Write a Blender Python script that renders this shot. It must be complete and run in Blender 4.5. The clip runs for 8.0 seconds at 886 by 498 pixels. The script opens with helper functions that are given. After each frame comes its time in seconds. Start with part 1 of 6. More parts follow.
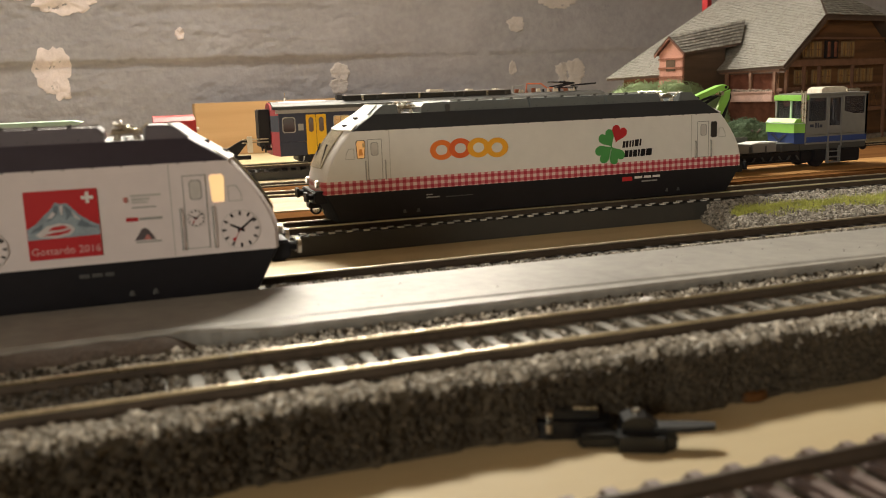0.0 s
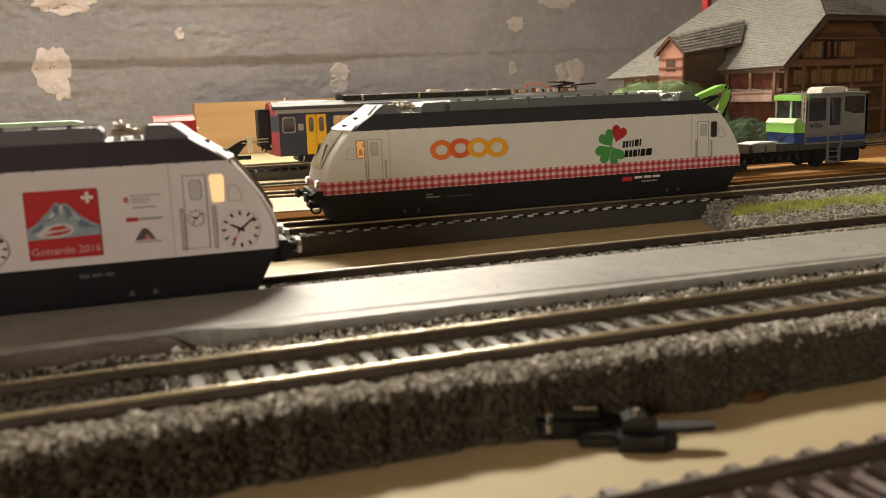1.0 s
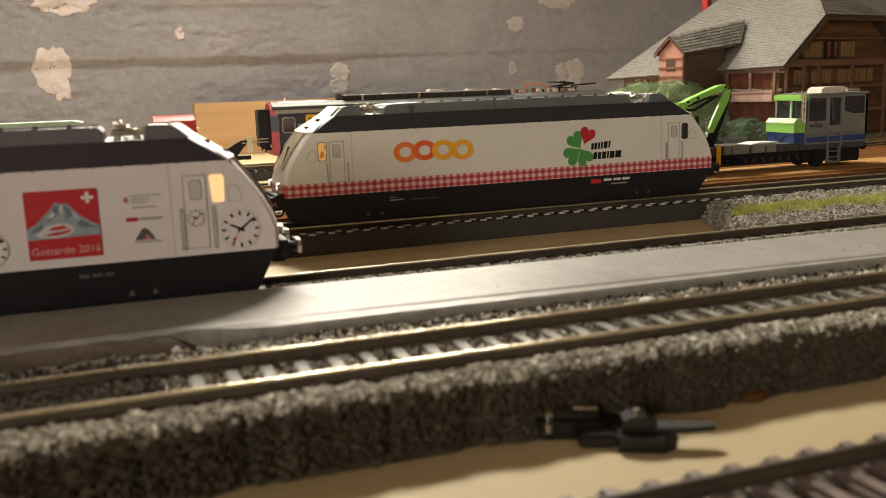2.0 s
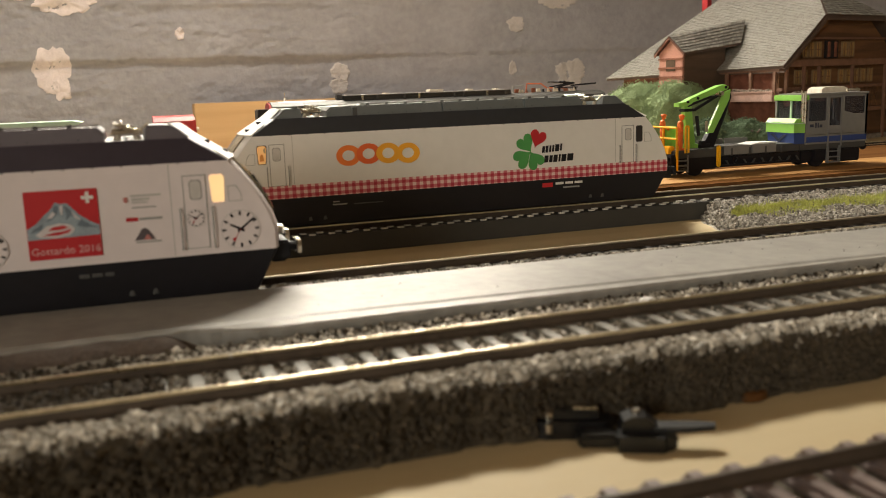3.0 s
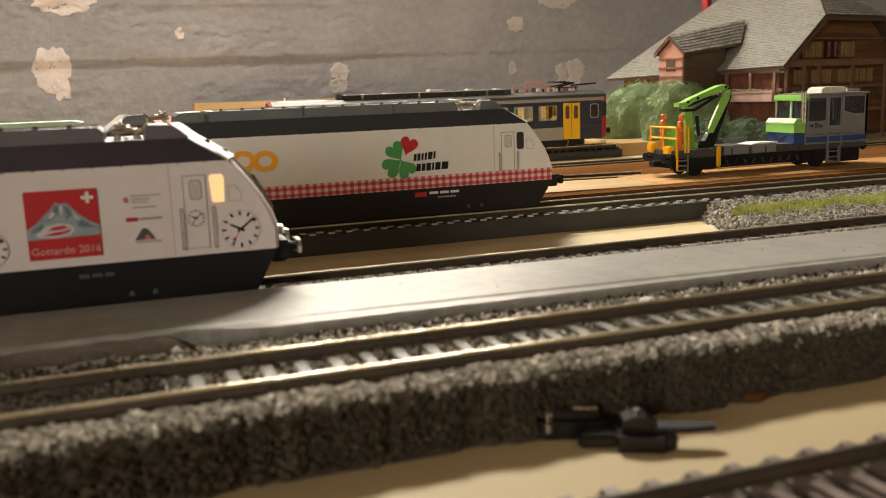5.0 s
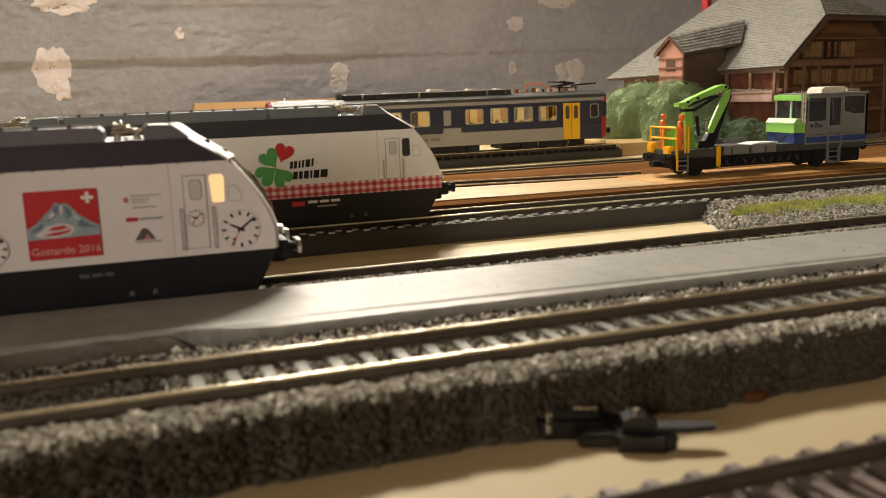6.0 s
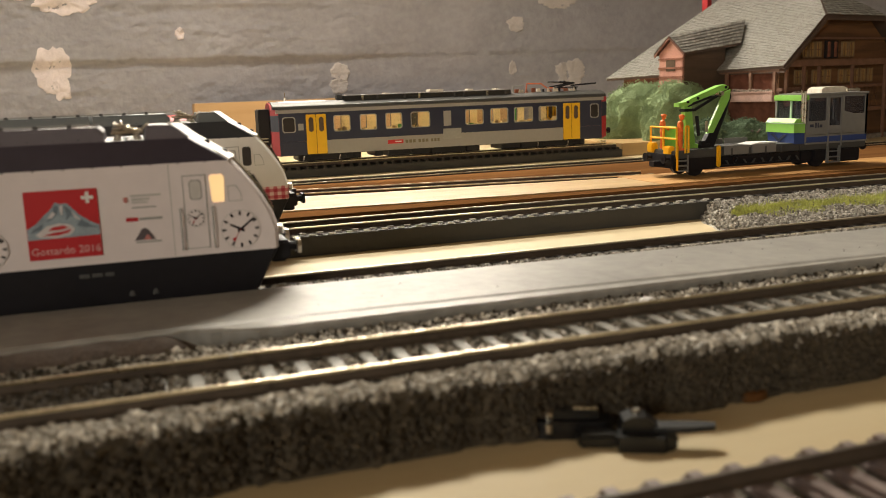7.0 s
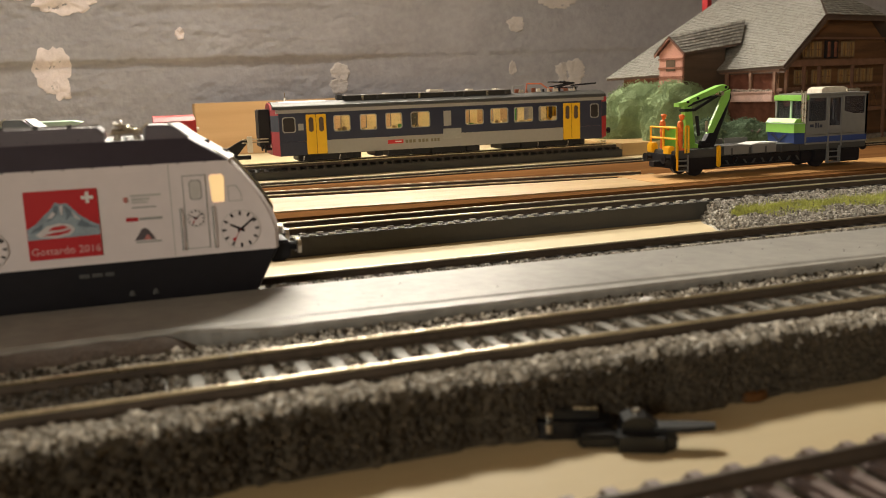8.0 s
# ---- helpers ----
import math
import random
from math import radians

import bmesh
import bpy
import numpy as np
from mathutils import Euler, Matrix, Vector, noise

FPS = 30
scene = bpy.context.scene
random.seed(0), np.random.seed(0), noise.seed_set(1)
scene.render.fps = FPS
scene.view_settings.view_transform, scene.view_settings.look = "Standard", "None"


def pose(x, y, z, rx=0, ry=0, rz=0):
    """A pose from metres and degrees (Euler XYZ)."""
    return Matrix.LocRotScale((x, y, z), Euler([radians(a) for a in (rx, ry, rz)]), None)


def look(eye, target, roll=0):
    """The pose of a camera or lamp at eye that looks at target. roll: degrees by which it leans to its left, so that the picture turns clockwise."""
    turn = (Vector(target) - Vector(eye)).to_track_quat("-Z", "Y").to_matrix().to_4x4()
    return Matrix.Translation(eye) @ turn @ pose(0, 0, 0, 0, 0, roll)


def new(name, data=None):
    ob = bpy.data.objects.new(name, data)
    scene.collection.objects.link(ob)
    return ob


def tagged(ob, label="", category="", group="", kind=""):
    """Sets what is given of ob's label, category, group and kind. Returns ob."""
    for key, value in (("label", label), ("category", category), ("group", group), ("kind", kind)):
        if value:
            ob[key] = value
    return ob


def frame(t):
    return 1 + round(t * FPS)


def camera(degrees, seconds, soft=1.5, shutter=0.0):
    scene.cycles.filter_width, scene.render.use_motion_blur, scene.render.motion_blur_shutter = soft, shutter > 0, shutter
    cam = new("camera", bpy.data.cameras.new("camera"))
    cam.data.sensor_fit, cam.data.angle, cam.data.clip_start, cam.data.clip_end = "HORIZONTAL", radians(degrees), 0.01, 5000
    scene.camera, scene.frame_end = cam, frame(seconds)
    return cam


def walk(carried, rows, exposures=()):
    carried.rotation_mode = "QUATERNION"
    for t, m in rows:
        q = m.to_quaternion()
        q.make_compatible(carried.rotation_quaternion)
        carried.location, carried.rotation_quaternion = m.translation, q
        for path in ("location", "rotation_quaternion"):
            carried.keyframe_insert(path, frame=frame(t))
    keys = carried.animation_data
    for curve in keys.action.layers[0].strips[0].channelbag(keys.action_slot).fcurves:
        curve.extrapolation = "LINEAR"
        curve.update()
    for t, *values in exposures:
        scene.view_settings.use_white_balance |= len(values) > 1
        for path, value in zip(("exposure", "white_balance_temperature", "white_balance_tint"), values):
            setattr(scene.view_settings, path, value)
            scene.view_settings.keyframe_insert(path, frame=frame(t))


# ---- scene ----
# ---- camera ----
EYE = Vector((0.0, 0.0, 0.05515))
_p, _y = radians(-10.34), radians(18.92)
FORE = Vector((math.sin(_y) * math.cos(_p), math.cos(_y) * math.cos(_p), math.sin(_p)))
cam = camera(52.46, 8.0, soft=0.8)
walk(cam, [(0.0, look(EYE, EYE + FORE, -2.03)), (8.0, look(EYE, EYE + FORE, -2.03))],
     exposures=((0.0, 0.0), (1.5, 0.0), (3.0, 0.04), (6.0, 0.02), (7.0, -0.02), (7.5, -0.07), (8.0, -0.07)))
cam.data.dof.use_dof = True
cam.data.dof.focus_distance = 0.50
cam.data.dof.aperture_fstop = 27.0

# ---- light ----
world = bpy.data.worlds.new("world")
world.use_nodes = True
world.node_tree.nodes["Background"].inputs[0].default_value = (1.0, 0.92, 0.82, 1)
world.node_tree.nodes["Background"].inputs[1].default_value = 0.03
scene.world = world


def area_lamp(name, eye, target, power, sx, sy, colour):
    d = bpy.data.lights.new(name, "AREA")
    d.shape, d.size, d.size_y, d.energy, d.color = "RECTANGLE", sx, sy, power, colour
    ob = new(name, d)
    ob.matrix_world = look(eye, target)
    return ob


WARM = (1.0, 0.918, 0.765)
area_lamp("strip_lamp", (0.17, 0.88, 0.31), (0.10, 0.15, 0.03), 3.8, 0.40, 0.05, WARM)
area_lamp("layout_lamp", (0.18, 0.79, 0.64), (0.16, 0.0, 0.06), 7.9, 0.20, 0.10, WARM)
area_lamp("wall_lamp", (-0.05, 0.86, 0.52), (0.0, 1.06, 0.10), 0.88, 0.30, 0.06, WARM)
area_lamp("room_lamp", (-1.5, -1.4, 0.45), (0.1, 0.5, 0.0), 18.0, 0.6, 0.6, WARM)

# ---- materials ----
MM = 0.001


def mat(name, colour, rough=0.5, metal=0.0, vary=0.15, scale=40.0, bump=0.0, bump_scale=300.0, coat=0.0):
    """A surface with mottling at two scales and fine relief; scales are per metre."""
    m = bpy.data.materials.new(name)
    m.use_nodes = True
    nt = m.node_tree
    b = nt.nodes["Principled BSDF"]
    b.inputs["Roughness"].default_value, b.inputs["Metallic"].default_value = rough, metal
    b.inputs["Coat Weight"].default_value = coat
    tc = nt.nodes.new("ShaderNodeTexCoord")
    n1 = nt.nodes.new("ShaderNodeTexNoise")
    n1.inputs["Scale"].default_value, n1.inputs["Detail"].default_value = scale, 5
    n2 = nt.nodes.new("ShaderNodeTexNoise")
    n2.inputs["Scale"].default_value, n2.inputs["Detail"].default_value = scale * 9, 3
    nt.links.new(tc.outputs["Object"], n1.inputs["Vector"])
    nt.links.new(tc.outputs["Object"], n2.inputs["Vector"])
    add = nt.nodes.new("ShaderNodeMath")
    add.operation = "ADD"
    nt.links.new(n1.outputs["Fac"], add.inputs[0])
    nt.links.new(n2.outputs["Fac"], add.inputs[1])
    ramp = nt.nodes.new("ShaderNodeMapRange")
    ramp.inputs["From Min"].default_value, ramp.inputs["From Max"].default_value = 0.6, 1.4
    ramp.inputs["To Min"].default_value, ramp.inputs["To Max"].default_value = 1 - vary, 1 + vary
    nt.links.new(add.outputs[0], ramp.inputs["Value"])
    mul = nt.nodes.new("ShaderNodeVectorMath")
    mul.operation = "SCALE"
    mul.inputs[0].default_value = colour
    nt.links.new(ramp.outputs[0], mul.inputs["Scale"])
    nt.links.new(mul.outputs[0], b.inputs["Base Color"])
    r2 = nt.nodes.new("ShaderNodeMapRange")
    r2.inputs["To Min"].default_value, r2.inputs["To Max"].default_value = max(0.02, rough - 0.08), min(1, rough + 0.08)
    nt.links.new(n2.outputs["Fac"], r2.inputs["Value"])
    nt.links.new(r2.outputs[0], b.inputs["Roughness"])
    if bump:
        n3 = nt.nodes.new("ShaderNodeTexNoise")
        n3.inputs["Scale"].default_value, n3.inputs["Detail"].default_value = bump_scale, 6
        nt.links.new(tc.outputs["Object"], n3.inputs["Vector"])
        bp = nt.nodes.new("ShaderNodeBump")
        bp.inputs["Strength"].default_value, bp.inputs["Distance"].default_value = bump, 0.001
        nt.links.new(n3.outputs["Fac"], bp.inputs["Height"])
        nt.links.new(bp.outputs[0], b.inputs["Normal"])
    return m


def glow(name, colour, strength):
    m = bpy.data.materials.new(name)
    m.use_nodes = True
    b = m.node_tree.nodes["Principled BSDF"]
    b.inputs["Base Color"].default_value = (*colour, 1)
    b.inputs["Emission Color"].default_value = (*colour, 1)
    b.inputs["Emission Strength"].default_value = strength
    return m


def wood_mat(name, dark, light, rough=0.55, along=0, ring=90.0):
    m = mat(name, light, rough, vary=0.1, scale=20, bump=0.15, bump_scale=500)
    nt = m.node_tree
    b = nt.nodes["Principled BSDF"]
    tc = nt.nodes.new("ShaderNodeTexCoord")
    mp = nt.nodes.new("ShaderNodeMapping")
    s = [1.0, 1.0, 1.0]
    s[along] = 0.07
    mp.inputs["Scale"].default_value = s
    n = nt.nodes.new("ShaderNodeTexNoise")
    n.inputs["Scale"].default_value, n.inputs["Detail"].default_value, n.inputs["Distortion"].default_value = ring, 6, 0.6
    cr = nt.nodes.new("ShaderNodeValToRGB")
    cr.color_ramp.elements[0].position, cr.color_ramp.elements[1].position = 0.3, 0.65
    cr.color_ramp.elements[0].color, cr.color_ramp.elements[1].color = (*dark, 1), (*light, 1)
    nt.links.new(tc.outputs["Object"], mp.inputs["Vector"])
    nt.links.new(mp.outputs[0], n.inputs["Vector"])
    nt.links.new(n.outputs["Fac"], cr.inputs["Fac"])
    nt.links.new(cr.outputs["Color"], b.inputs["Base Color"])
    return m


def gingham_mat():
    m = mat("gingham_print", (0.6, 0.05, 0.07), 0.4)
    nt = m.node_tree
    b = nt.nodes["Principled BSDF"]
    tc = nt.nodes.new("ShaderNodeTexCoord")
    sep = nt.nodes.new("ShaderNodeSeparateXYZ")
    nt.links.new(tc.outputs["Object"], sep.inputs[0])
    outs = []
    for axis, period, shift in (("X", 0.00302, 0.0), ("Z", 0.00262, 0.0005)):
        a = nt.nodes.new("ShaderNodeMath")
        a.operation, a.inputs[1].default_value = "ADD", 1.0 + shift
        f = nt.nodes.new("ShaderNodeMath")
        f.operation, f.inputs[1].default_value = "MODULO", period
        g = nt.nodes.new("ShaderNodeMath")
        g.operation, g.inputs[1].default_value = "GREATER_THAN", period * 0.5
        nt.links.new(sep.outputs[axis], a.inputs[0])
        nt.links.new(a.outputs[0], f.inputs[0])
        nt.links.new(f.outputs[0], g.inputs[0])
        outs.append(g)
    ad = nt.nodes.new("ShaderNodeMath")
    ad.operation = "ADD"
    nt.links.new(outs[0].outputs[0], ad.inputs[0])
    nt.links.new(outs[1].outputs[0], ad.inputs[1])
    hf = nt.nodes.new("ShaderNodeMath")
    hf.operation, hf.inputs[1].default_value = "MULTIPLY", 0.5
    nt.links.new(ad.outputs[0], hf.inputs[0])
    cr = nt.nodes.new("ShaderNodeValToRGB")
    cr.color_ramp.interpolation = "CONSTANT"
    e = cr.color_ramp.elements
    e[0].position, e[0].color = 0.0, (0.40, 0.02, 0.045, 1)
    e[1].position, e[1].color = 0.4, (0.55, 0.16, 0.18, 1)
    k = e.new(0.9)
    k.color = (0.74, 0.57, 0.55, 1)
    nt.links.new(hf.outputs[0], cr.inputs["Fac"])
    nt.links.new(cr.outputs["Color"], b.inputs["Base Color"])
    return m


WHITE = mat("white_paint", (0.72, 0.70, 0.68), 0.38, vary=0.04, scale=30)
# pink cast of the room light put into the sign locomotive's three paints
WHITE_PINKLIT = mat("white_paint_pink_light", (0.70, 0.63, 0.635), 0.40, vary=0.05, scale=30)
ROOF_PINKLIT = mat("black_roof_pink_light", (0.036, 0.028, 0.042), 0.38, vary=0.15)
FAIRING_PINKLIT = mat("grey_fairing_pink_light", (0.135, 0.122, 0.145), 0.34, vary=0.08)
ROOF_DARK = mat("anthracite_roof", (0.030, 0.032, 0.038), 0.42, vary=0.15)
ROOF_GREY = mat("grey_roof_fairing", (0.13, 0.145, 0.15), 0.35, vary=0.08)
BLACK = mat("black_plastic", (0.011, 0.010, 0.013), 0.55, vary=0.25)
BLACK.node_tree.nodes["Principled BSDF"].inputs["Specular IOR Level"].default_value = 0.28
DOOR_PANE = mat("pale_door_pane", (0.56, 0.53, 0.51), 0.3)
PANEL = mat("pale_grey_line", (0.46, 0.45, 0.43), 0.5)
GLASS_DARK = mat("dark_cab_glass", (0.035, 0.03, 0.03), 0.08, vary=0.1)
CAB_LIT = glow("lit_cab_window", (1.0, 0.70, 0.33), 0.62)
CAB_DIM = glow("dim_cab_window", (0.85, 0.46, 0.17), 0.32)
# window frame, no lamp: the cab's light on it is put in as glow
CAB_RIM = glow("lit_window_rim", (1.0, 0.78, 0.46), 0.35)
LENS = glow("headlight_lens_white", (1.0, 0.9, 0.75), 1.2)
SEAT_AMBER = mat("amber_seat", (0.75, 0.30, 0.06), 0.6)
BRASS = mat("pantograph_brass", (0.60, 0.55, 0.46), 0.3, 1.0)
CERAMIC = mat("cream_insulator", (0.66, 0.60, 0.50), 0.3)
ORANGE_DEEP = mat("deep_orange_print", (0.74, 0.13, 0.03), 0.4, vary=0.05)
PALE = mat("pale_print", (0.70, 0.68, 0.66), 0.45, vary=0.05)
SIGN_BLUE = mat("sign_slate_blue", (0.27, 0.33, 0.38), 0.45, vary=0.25, scale=300)
SIGN_SLATE = mat("sign_dark_slate", (0.14, 0.18, 0.22), 0.45, vary=0.3, scale=300)
SIGN_ROSE = mat("sign_rose", (0.50, 0.18, 0.16), 0.5)
SIGN_SNOW = mat("sign_pale_snow", (0.56, 0.52, 0.53), 0.5)
SIGN_PINK = mat("sign_pink_lettering", (0.60, 0.36, 0.36), 0.5)
SIGN_DARK = mat("sign_dark", (0.10, 0.08, 0.09), 0.5, vary=0.3, scale=600)
RUBBER = mat("dark_joint", (0.06, 0.06, 0.06), 0.6)
STEEL = mat("bright_steel", (0.62, 0.58, 0.50), 0.28, 1.0, vary=0.1)
GINGHAM = gingham_mat()
RED = mat("red_paint", (0.46, 0.018, 0.025), 0.4, vary=0.06)
ORANGE = mat("orange_print", (0.80, 0.20, 0.035), 0.4, vary=0.05)
AMBER = mat("amber_print", (0.85, 0.40, 0.03), 0.4, vary=0.05)
GREEN = mat("clover_green", (0.07, 0.30, 0.08), 0.4, vary=0.08)
GREYLINE = mat("grey_line", (0.30, 0.30, 0.29), 0.5)
RAIL = mat("nickel_rail", (0.80, 0.73, 0.58), 0.42, 1.0, vary=0.1, scale=100)
RAIL_SIDE = mat("rusty_rail_web", (0.07, 0.05, 0.035), 0.6, vary=0.3)
SLEEPER = mat("brown_sleeper", (0.024, 0.019, 0.016), 0.62, vary=0.3, bump=0.3)
SLEEPER_DUSTY = mat("dusty_sleeper", (0.175, 0.163, 0.14), 0.6, vary=0.35, bump=0.3)
BALLAST = mat("grey_ballast", (0.31, 0.285, 0.24), 0.5, vary=0.5, scale=250, bump=0.5, bump_scale=900)
# pale reflection and warm light behind the glass put into this colour
SCREEN = mat("reflection_windscreen", (0.33, 0.28, 0.185), 0.07, vary=0.35, scale=90)
RUBBER_MATT = mat("matt_black_plastic", (0.008, 0.008, 0.009), 0.7, vary=0.2)
SCRAP = mat("glossy_black_plastic", (0.005, 0.005, 0.006), 0.34, vary=0.2)
PLANK_ORANGE = wood_mat("orange_stained_wood", (0.30, 0.14, 0.04), (0.54, 0.30, 0.10), 0.55, 0, 50)
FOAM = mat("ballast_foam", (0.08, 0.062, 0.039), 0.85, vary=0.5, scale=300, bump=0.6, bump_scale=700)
PLATFORM = mat("grey_platform", (0.275, 0.265, 0.248), 0.46, vary=0.28, scale=26, bump=0.12, bump_scale=350)
PLATFORM.node_tree.nodes["Principled BSDF"].inputs["Specular IOR Level"].default_value = 0.36
EDGE_DIRT = mat("brown_crumbled_edge", (0.095, 0.071, 0.058), 0.85, vary=0.35, scale=120, bump=0.6, bump_scale=500)
BED_GREY = mat("dark_grey_bed", (0.048, 0.045, 0.039), 0.7, vary=0.12, bump=0.2)
BOARD = wood_mat("pale_plywood", (0.53, 0.42, 0.24), (0.61, 0.50, 0.305), 0.6, 0, 60)
PLANK = wood_mat("orange_wood", (0.34, 0.215, 0.09), (0.45, 0.305, 0.145), 0.5, 0, 60)
PLANK_DARK = wood_mat("brown_stained_wood", (0.082, 0.037, 0.014), (0.15, 0.070, 0.026), 0.85, 0, 60)
PLANK_DARK.node_tree.nodes["Principled BSDF"].inputs["Specular IOR Level"].default_value = 0.0
BLOCKWOOD = wood_mat("pine_block", (0.50, 0.30, 0.14), (0.64, 0.42, 0.22), 0.6, 0, 40)
NAVY = mat("navy_paint", (0.020, 0.026, 0.055), 0.4, vary=0.1)
SILVER = mat("silver_grey_paint", (0.28, 0.27, 0.265), 0.4, vary=0.06)
YELLOW = mat("yellow_door_paint", (0.72, 0.42, 0.015), 0.4, vary=0.06)
CAR_RED = mat("deep_red_paint", (0.40, 0.025, 0.03), 0.4, vary=0.08)
CAR_ROOF = mat("grey_car_roof", (0.034, 0.032, 0.029), 0.52, vary=0.12)
GLASS_BROWN = mat("brown_window", (0.10, 0.07, 0.05), 0.1, vary=0.2)
BRICK = mat("brown_insulator", (0.30, 0.10, 0.05), 0.35)
COPPER = mat("red_wire", (0.62, 0.16, 0.06), 0.4)
OLIVE_PRINT = mat("olive_grey_print", (0.15, 0.13, 0.085), 0.5)
SEAT_GREEN = mat("green_seat", (0.06, 0.26, 0.05), 0.6)
SEAT_TAN = mat("tan_seat", (0.45, 0.33, 0.17), 0.6)
PALE_GREEN = mat("pale_green_paint", (0.42, 0.58, 0.45), 0.45, vary=0.06)
FIGURE = mat("orange_plastic", (0.72, 0.15, 0.02), 0.55, vary=0.12, scale=200)
FIGURE_DARK = mat("dark_painted_plastic", (0.10, 0.085, 0.075), 0.6, vary=0.5, scale=120)
DECK = mat("dark_deck", (0.055, 0.055, 0.055), 0.6, vary=0.2)
GREYBODY = mat("light_grey_cab", (0.19, 0.185, 0.18), 0.4, vary=0.08)
STEPGREY = mat("grey_steps", (0.16, 0.16, 0.16), 0.5)
SAFETY_YELLOW = mat("safety_yellow", (0.85, 0.44, 0.01), 0.4, vary=0.06)
LIME = mat("lime_green_paint", (0.26, 0.56, 0.10), 0.4, vary=0.06)
BLUE = mat("blue_paint", (0.022, 0.05, 0.19), 0.4, vary=0.08)
TIMBER = wood_mat("dark_timber", (0.080, 0.037, 0.015), (0.17, 0.080, 0.032), 0.75, 0, 150)
TIMBER_RED = wood_mat("red_timber", (0.13, 0.045, 0.026), (0.22, 0.085, 0.05), 0.75, 0, 150)
TIMBER_DARK = wood_mat("very_dark_timber", (0.06, 0.04, 0.03), (0.11, 0.07, 0.045), 0.8, 0, 150)
EAVES = mat("brown_eaves", (0.10, 0.065, 0.05), 0.75, vary=0.3)
BEAM = mat("brown_beam", (0.18, 0.095, 0.062), 0.75, vary=0.3, scale=120)
PINKWALL = mat("faded_pink_wall", (0.38, 0.19, 0.145), 0.8, vary=0.3, scale=120)
YELLOW_PANE = mat("yellow_window_pane", (0.33, 0.20, 0.055), 0.4, vary=0.4, scale=200)
CERAMIC_DIM = mat("tan_window_frame", (0.24, 0.16, 0.08), 0.6)
# pale colour for painted glints on the sleepers, also for the rail joint
GLINT_JOINT = mat("pale_glint_and_joint", (0.56, 0.54, 0.50), 0.22, vary=0.2, scale=200)
STONE = mat("pale_grey_stone", (0.215, 0.198, 0.175), 0.85, vary=0.6, scale=350, bump=0.4, bump_scale=900)
BUSH = mat("bush_foam", (0.20, 0.265, 0.135), 0.95, vary=0.35, scale=120, bump=0.6, bump_scale=600)
HEDGE = mat("hedge_foam", (0.075, 0.115, 0.065), 0.95, vary=0.45, scale=150, bump=0.6, bump_scale=600)
GRASS = mat("yellow_green_grass", (0.45, 0.47, 0.13), 0.8, vary=0.6, scale=150)
END_RED = mat("dark_red_end", (0.34, 0.018, 0.028), 0.4, vary=0.1)
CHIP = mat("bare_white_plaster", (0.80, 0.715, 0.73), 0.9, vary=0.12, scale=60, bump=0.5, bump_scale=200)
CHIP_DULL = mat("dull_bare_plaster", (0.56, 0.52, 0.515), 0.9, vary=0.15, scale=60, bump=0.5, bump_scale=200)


def shingle_mat(name, lo, hi):
    m = mat(name, hi, 0.8, vary=0.2, scale=60, bump=0.4, bump_scale=500)
    nt = m.node_tree
    g = nt.nodes.new("ShaderNodeNewGeometry")
    cr = nt.nodes.new("ShaderNodeValToRGB")
    cr.color_ramp.elements[0].color, cr.color_ramp.elements[1].color = (*lo, 1), (*hi, 1)
    nt.links.new(g.outputs["Random Per Island"], cr.inputs["Fac"])
    nt.links.new(cr.outputs["Color"], nt.nodes["Principled BSDF"].inputs["Base Color"])
    return m


STONES = shingle_mat("mixed_ballast_stones", (0.12, 0.104, 0.082), (0.62, 0.58, 0.51))
STONES.node_tree.nodes["Principled BSDF"].inputs["Specular IOR Level"].default_value = 0.7
DIRT_SHADE = shingle_mat("brown_dirt_and_shade", (0.026, 0.019, 0.012), (0.088, 0.067, 0.043))
PATCH_STONES = shingle_mat("grey_patch_stones", (0.075, 0.066, 0.055), (0.42, 0.39, 0.34))
RAIL_BRASS = mat("tarnished_rail", (0.60, 0.52, 0.36), 0.30, 1.0, vary=0.2, scale=100)
SLEEPER_ROSE = mat("greyish_rose_sleeper", (0.20, 0.155, 0.145), 0.5, vary=0.2, scale=150)
PARAPET = mat("pale_pink_parapet", (0.46, 0.30, 0.255), 0.8, vary=0.3, scale=120)
FLOWERS = shingle_mat("faded_flower_foam", (0.10, 0.08, 0.055), (0.42, 0.33, 0.27))
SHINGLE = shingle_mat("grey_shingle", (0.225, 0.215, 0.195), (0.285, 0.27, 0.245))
# same shingle, shade of the hip and near wing slope painted in
SHINGLE_SHADED = shingle_mat("shaded_shingle", (0.13, 0.12, 0.105), (0.24, 0.225, 0.20))


def glass_mat(name, tint, rough=0.03, clear=0.85):
    m = bpy.data.materials.new(name)
    m.use_nodes = True
    nt = m.node_tree
    b = nt.nodes["Principled BSDF"]
    b.inputs["Base Color"].default_value = (*tint, 1)
    b.inputs["Roughness"].default_value = rough
    b.inputs["Transmission Weight"].default_value = clear
    b.inputs["IOR"].default_value = 1.15
    return m


PANE = glass_mat("clear_pane", (0.95, 0.93, 0.88), clear=1.0)
CAB_PANE = glass_mat("tinted_pane", (0.22, 0.22, 0.25), clear=0.85)
CAR_LIGHT = glow("car_ceiling_light", (1.0, 0.78, 0.45), 7.0)
LINING = mat("cream_lining", (0.70, 0.58, 0.34), 0.6, vary=0.1)
WALLMAT = mat("grey_rock_plaster", (0.360, 0.352, 0.385), 0.9, vary=0.16, scale=14, bump=0.9, bump_scale=230)
ROOMWALL = mat("room_paint", (0.55, 0.47, 0.38), 0.9, vary=0.04, scale=2)

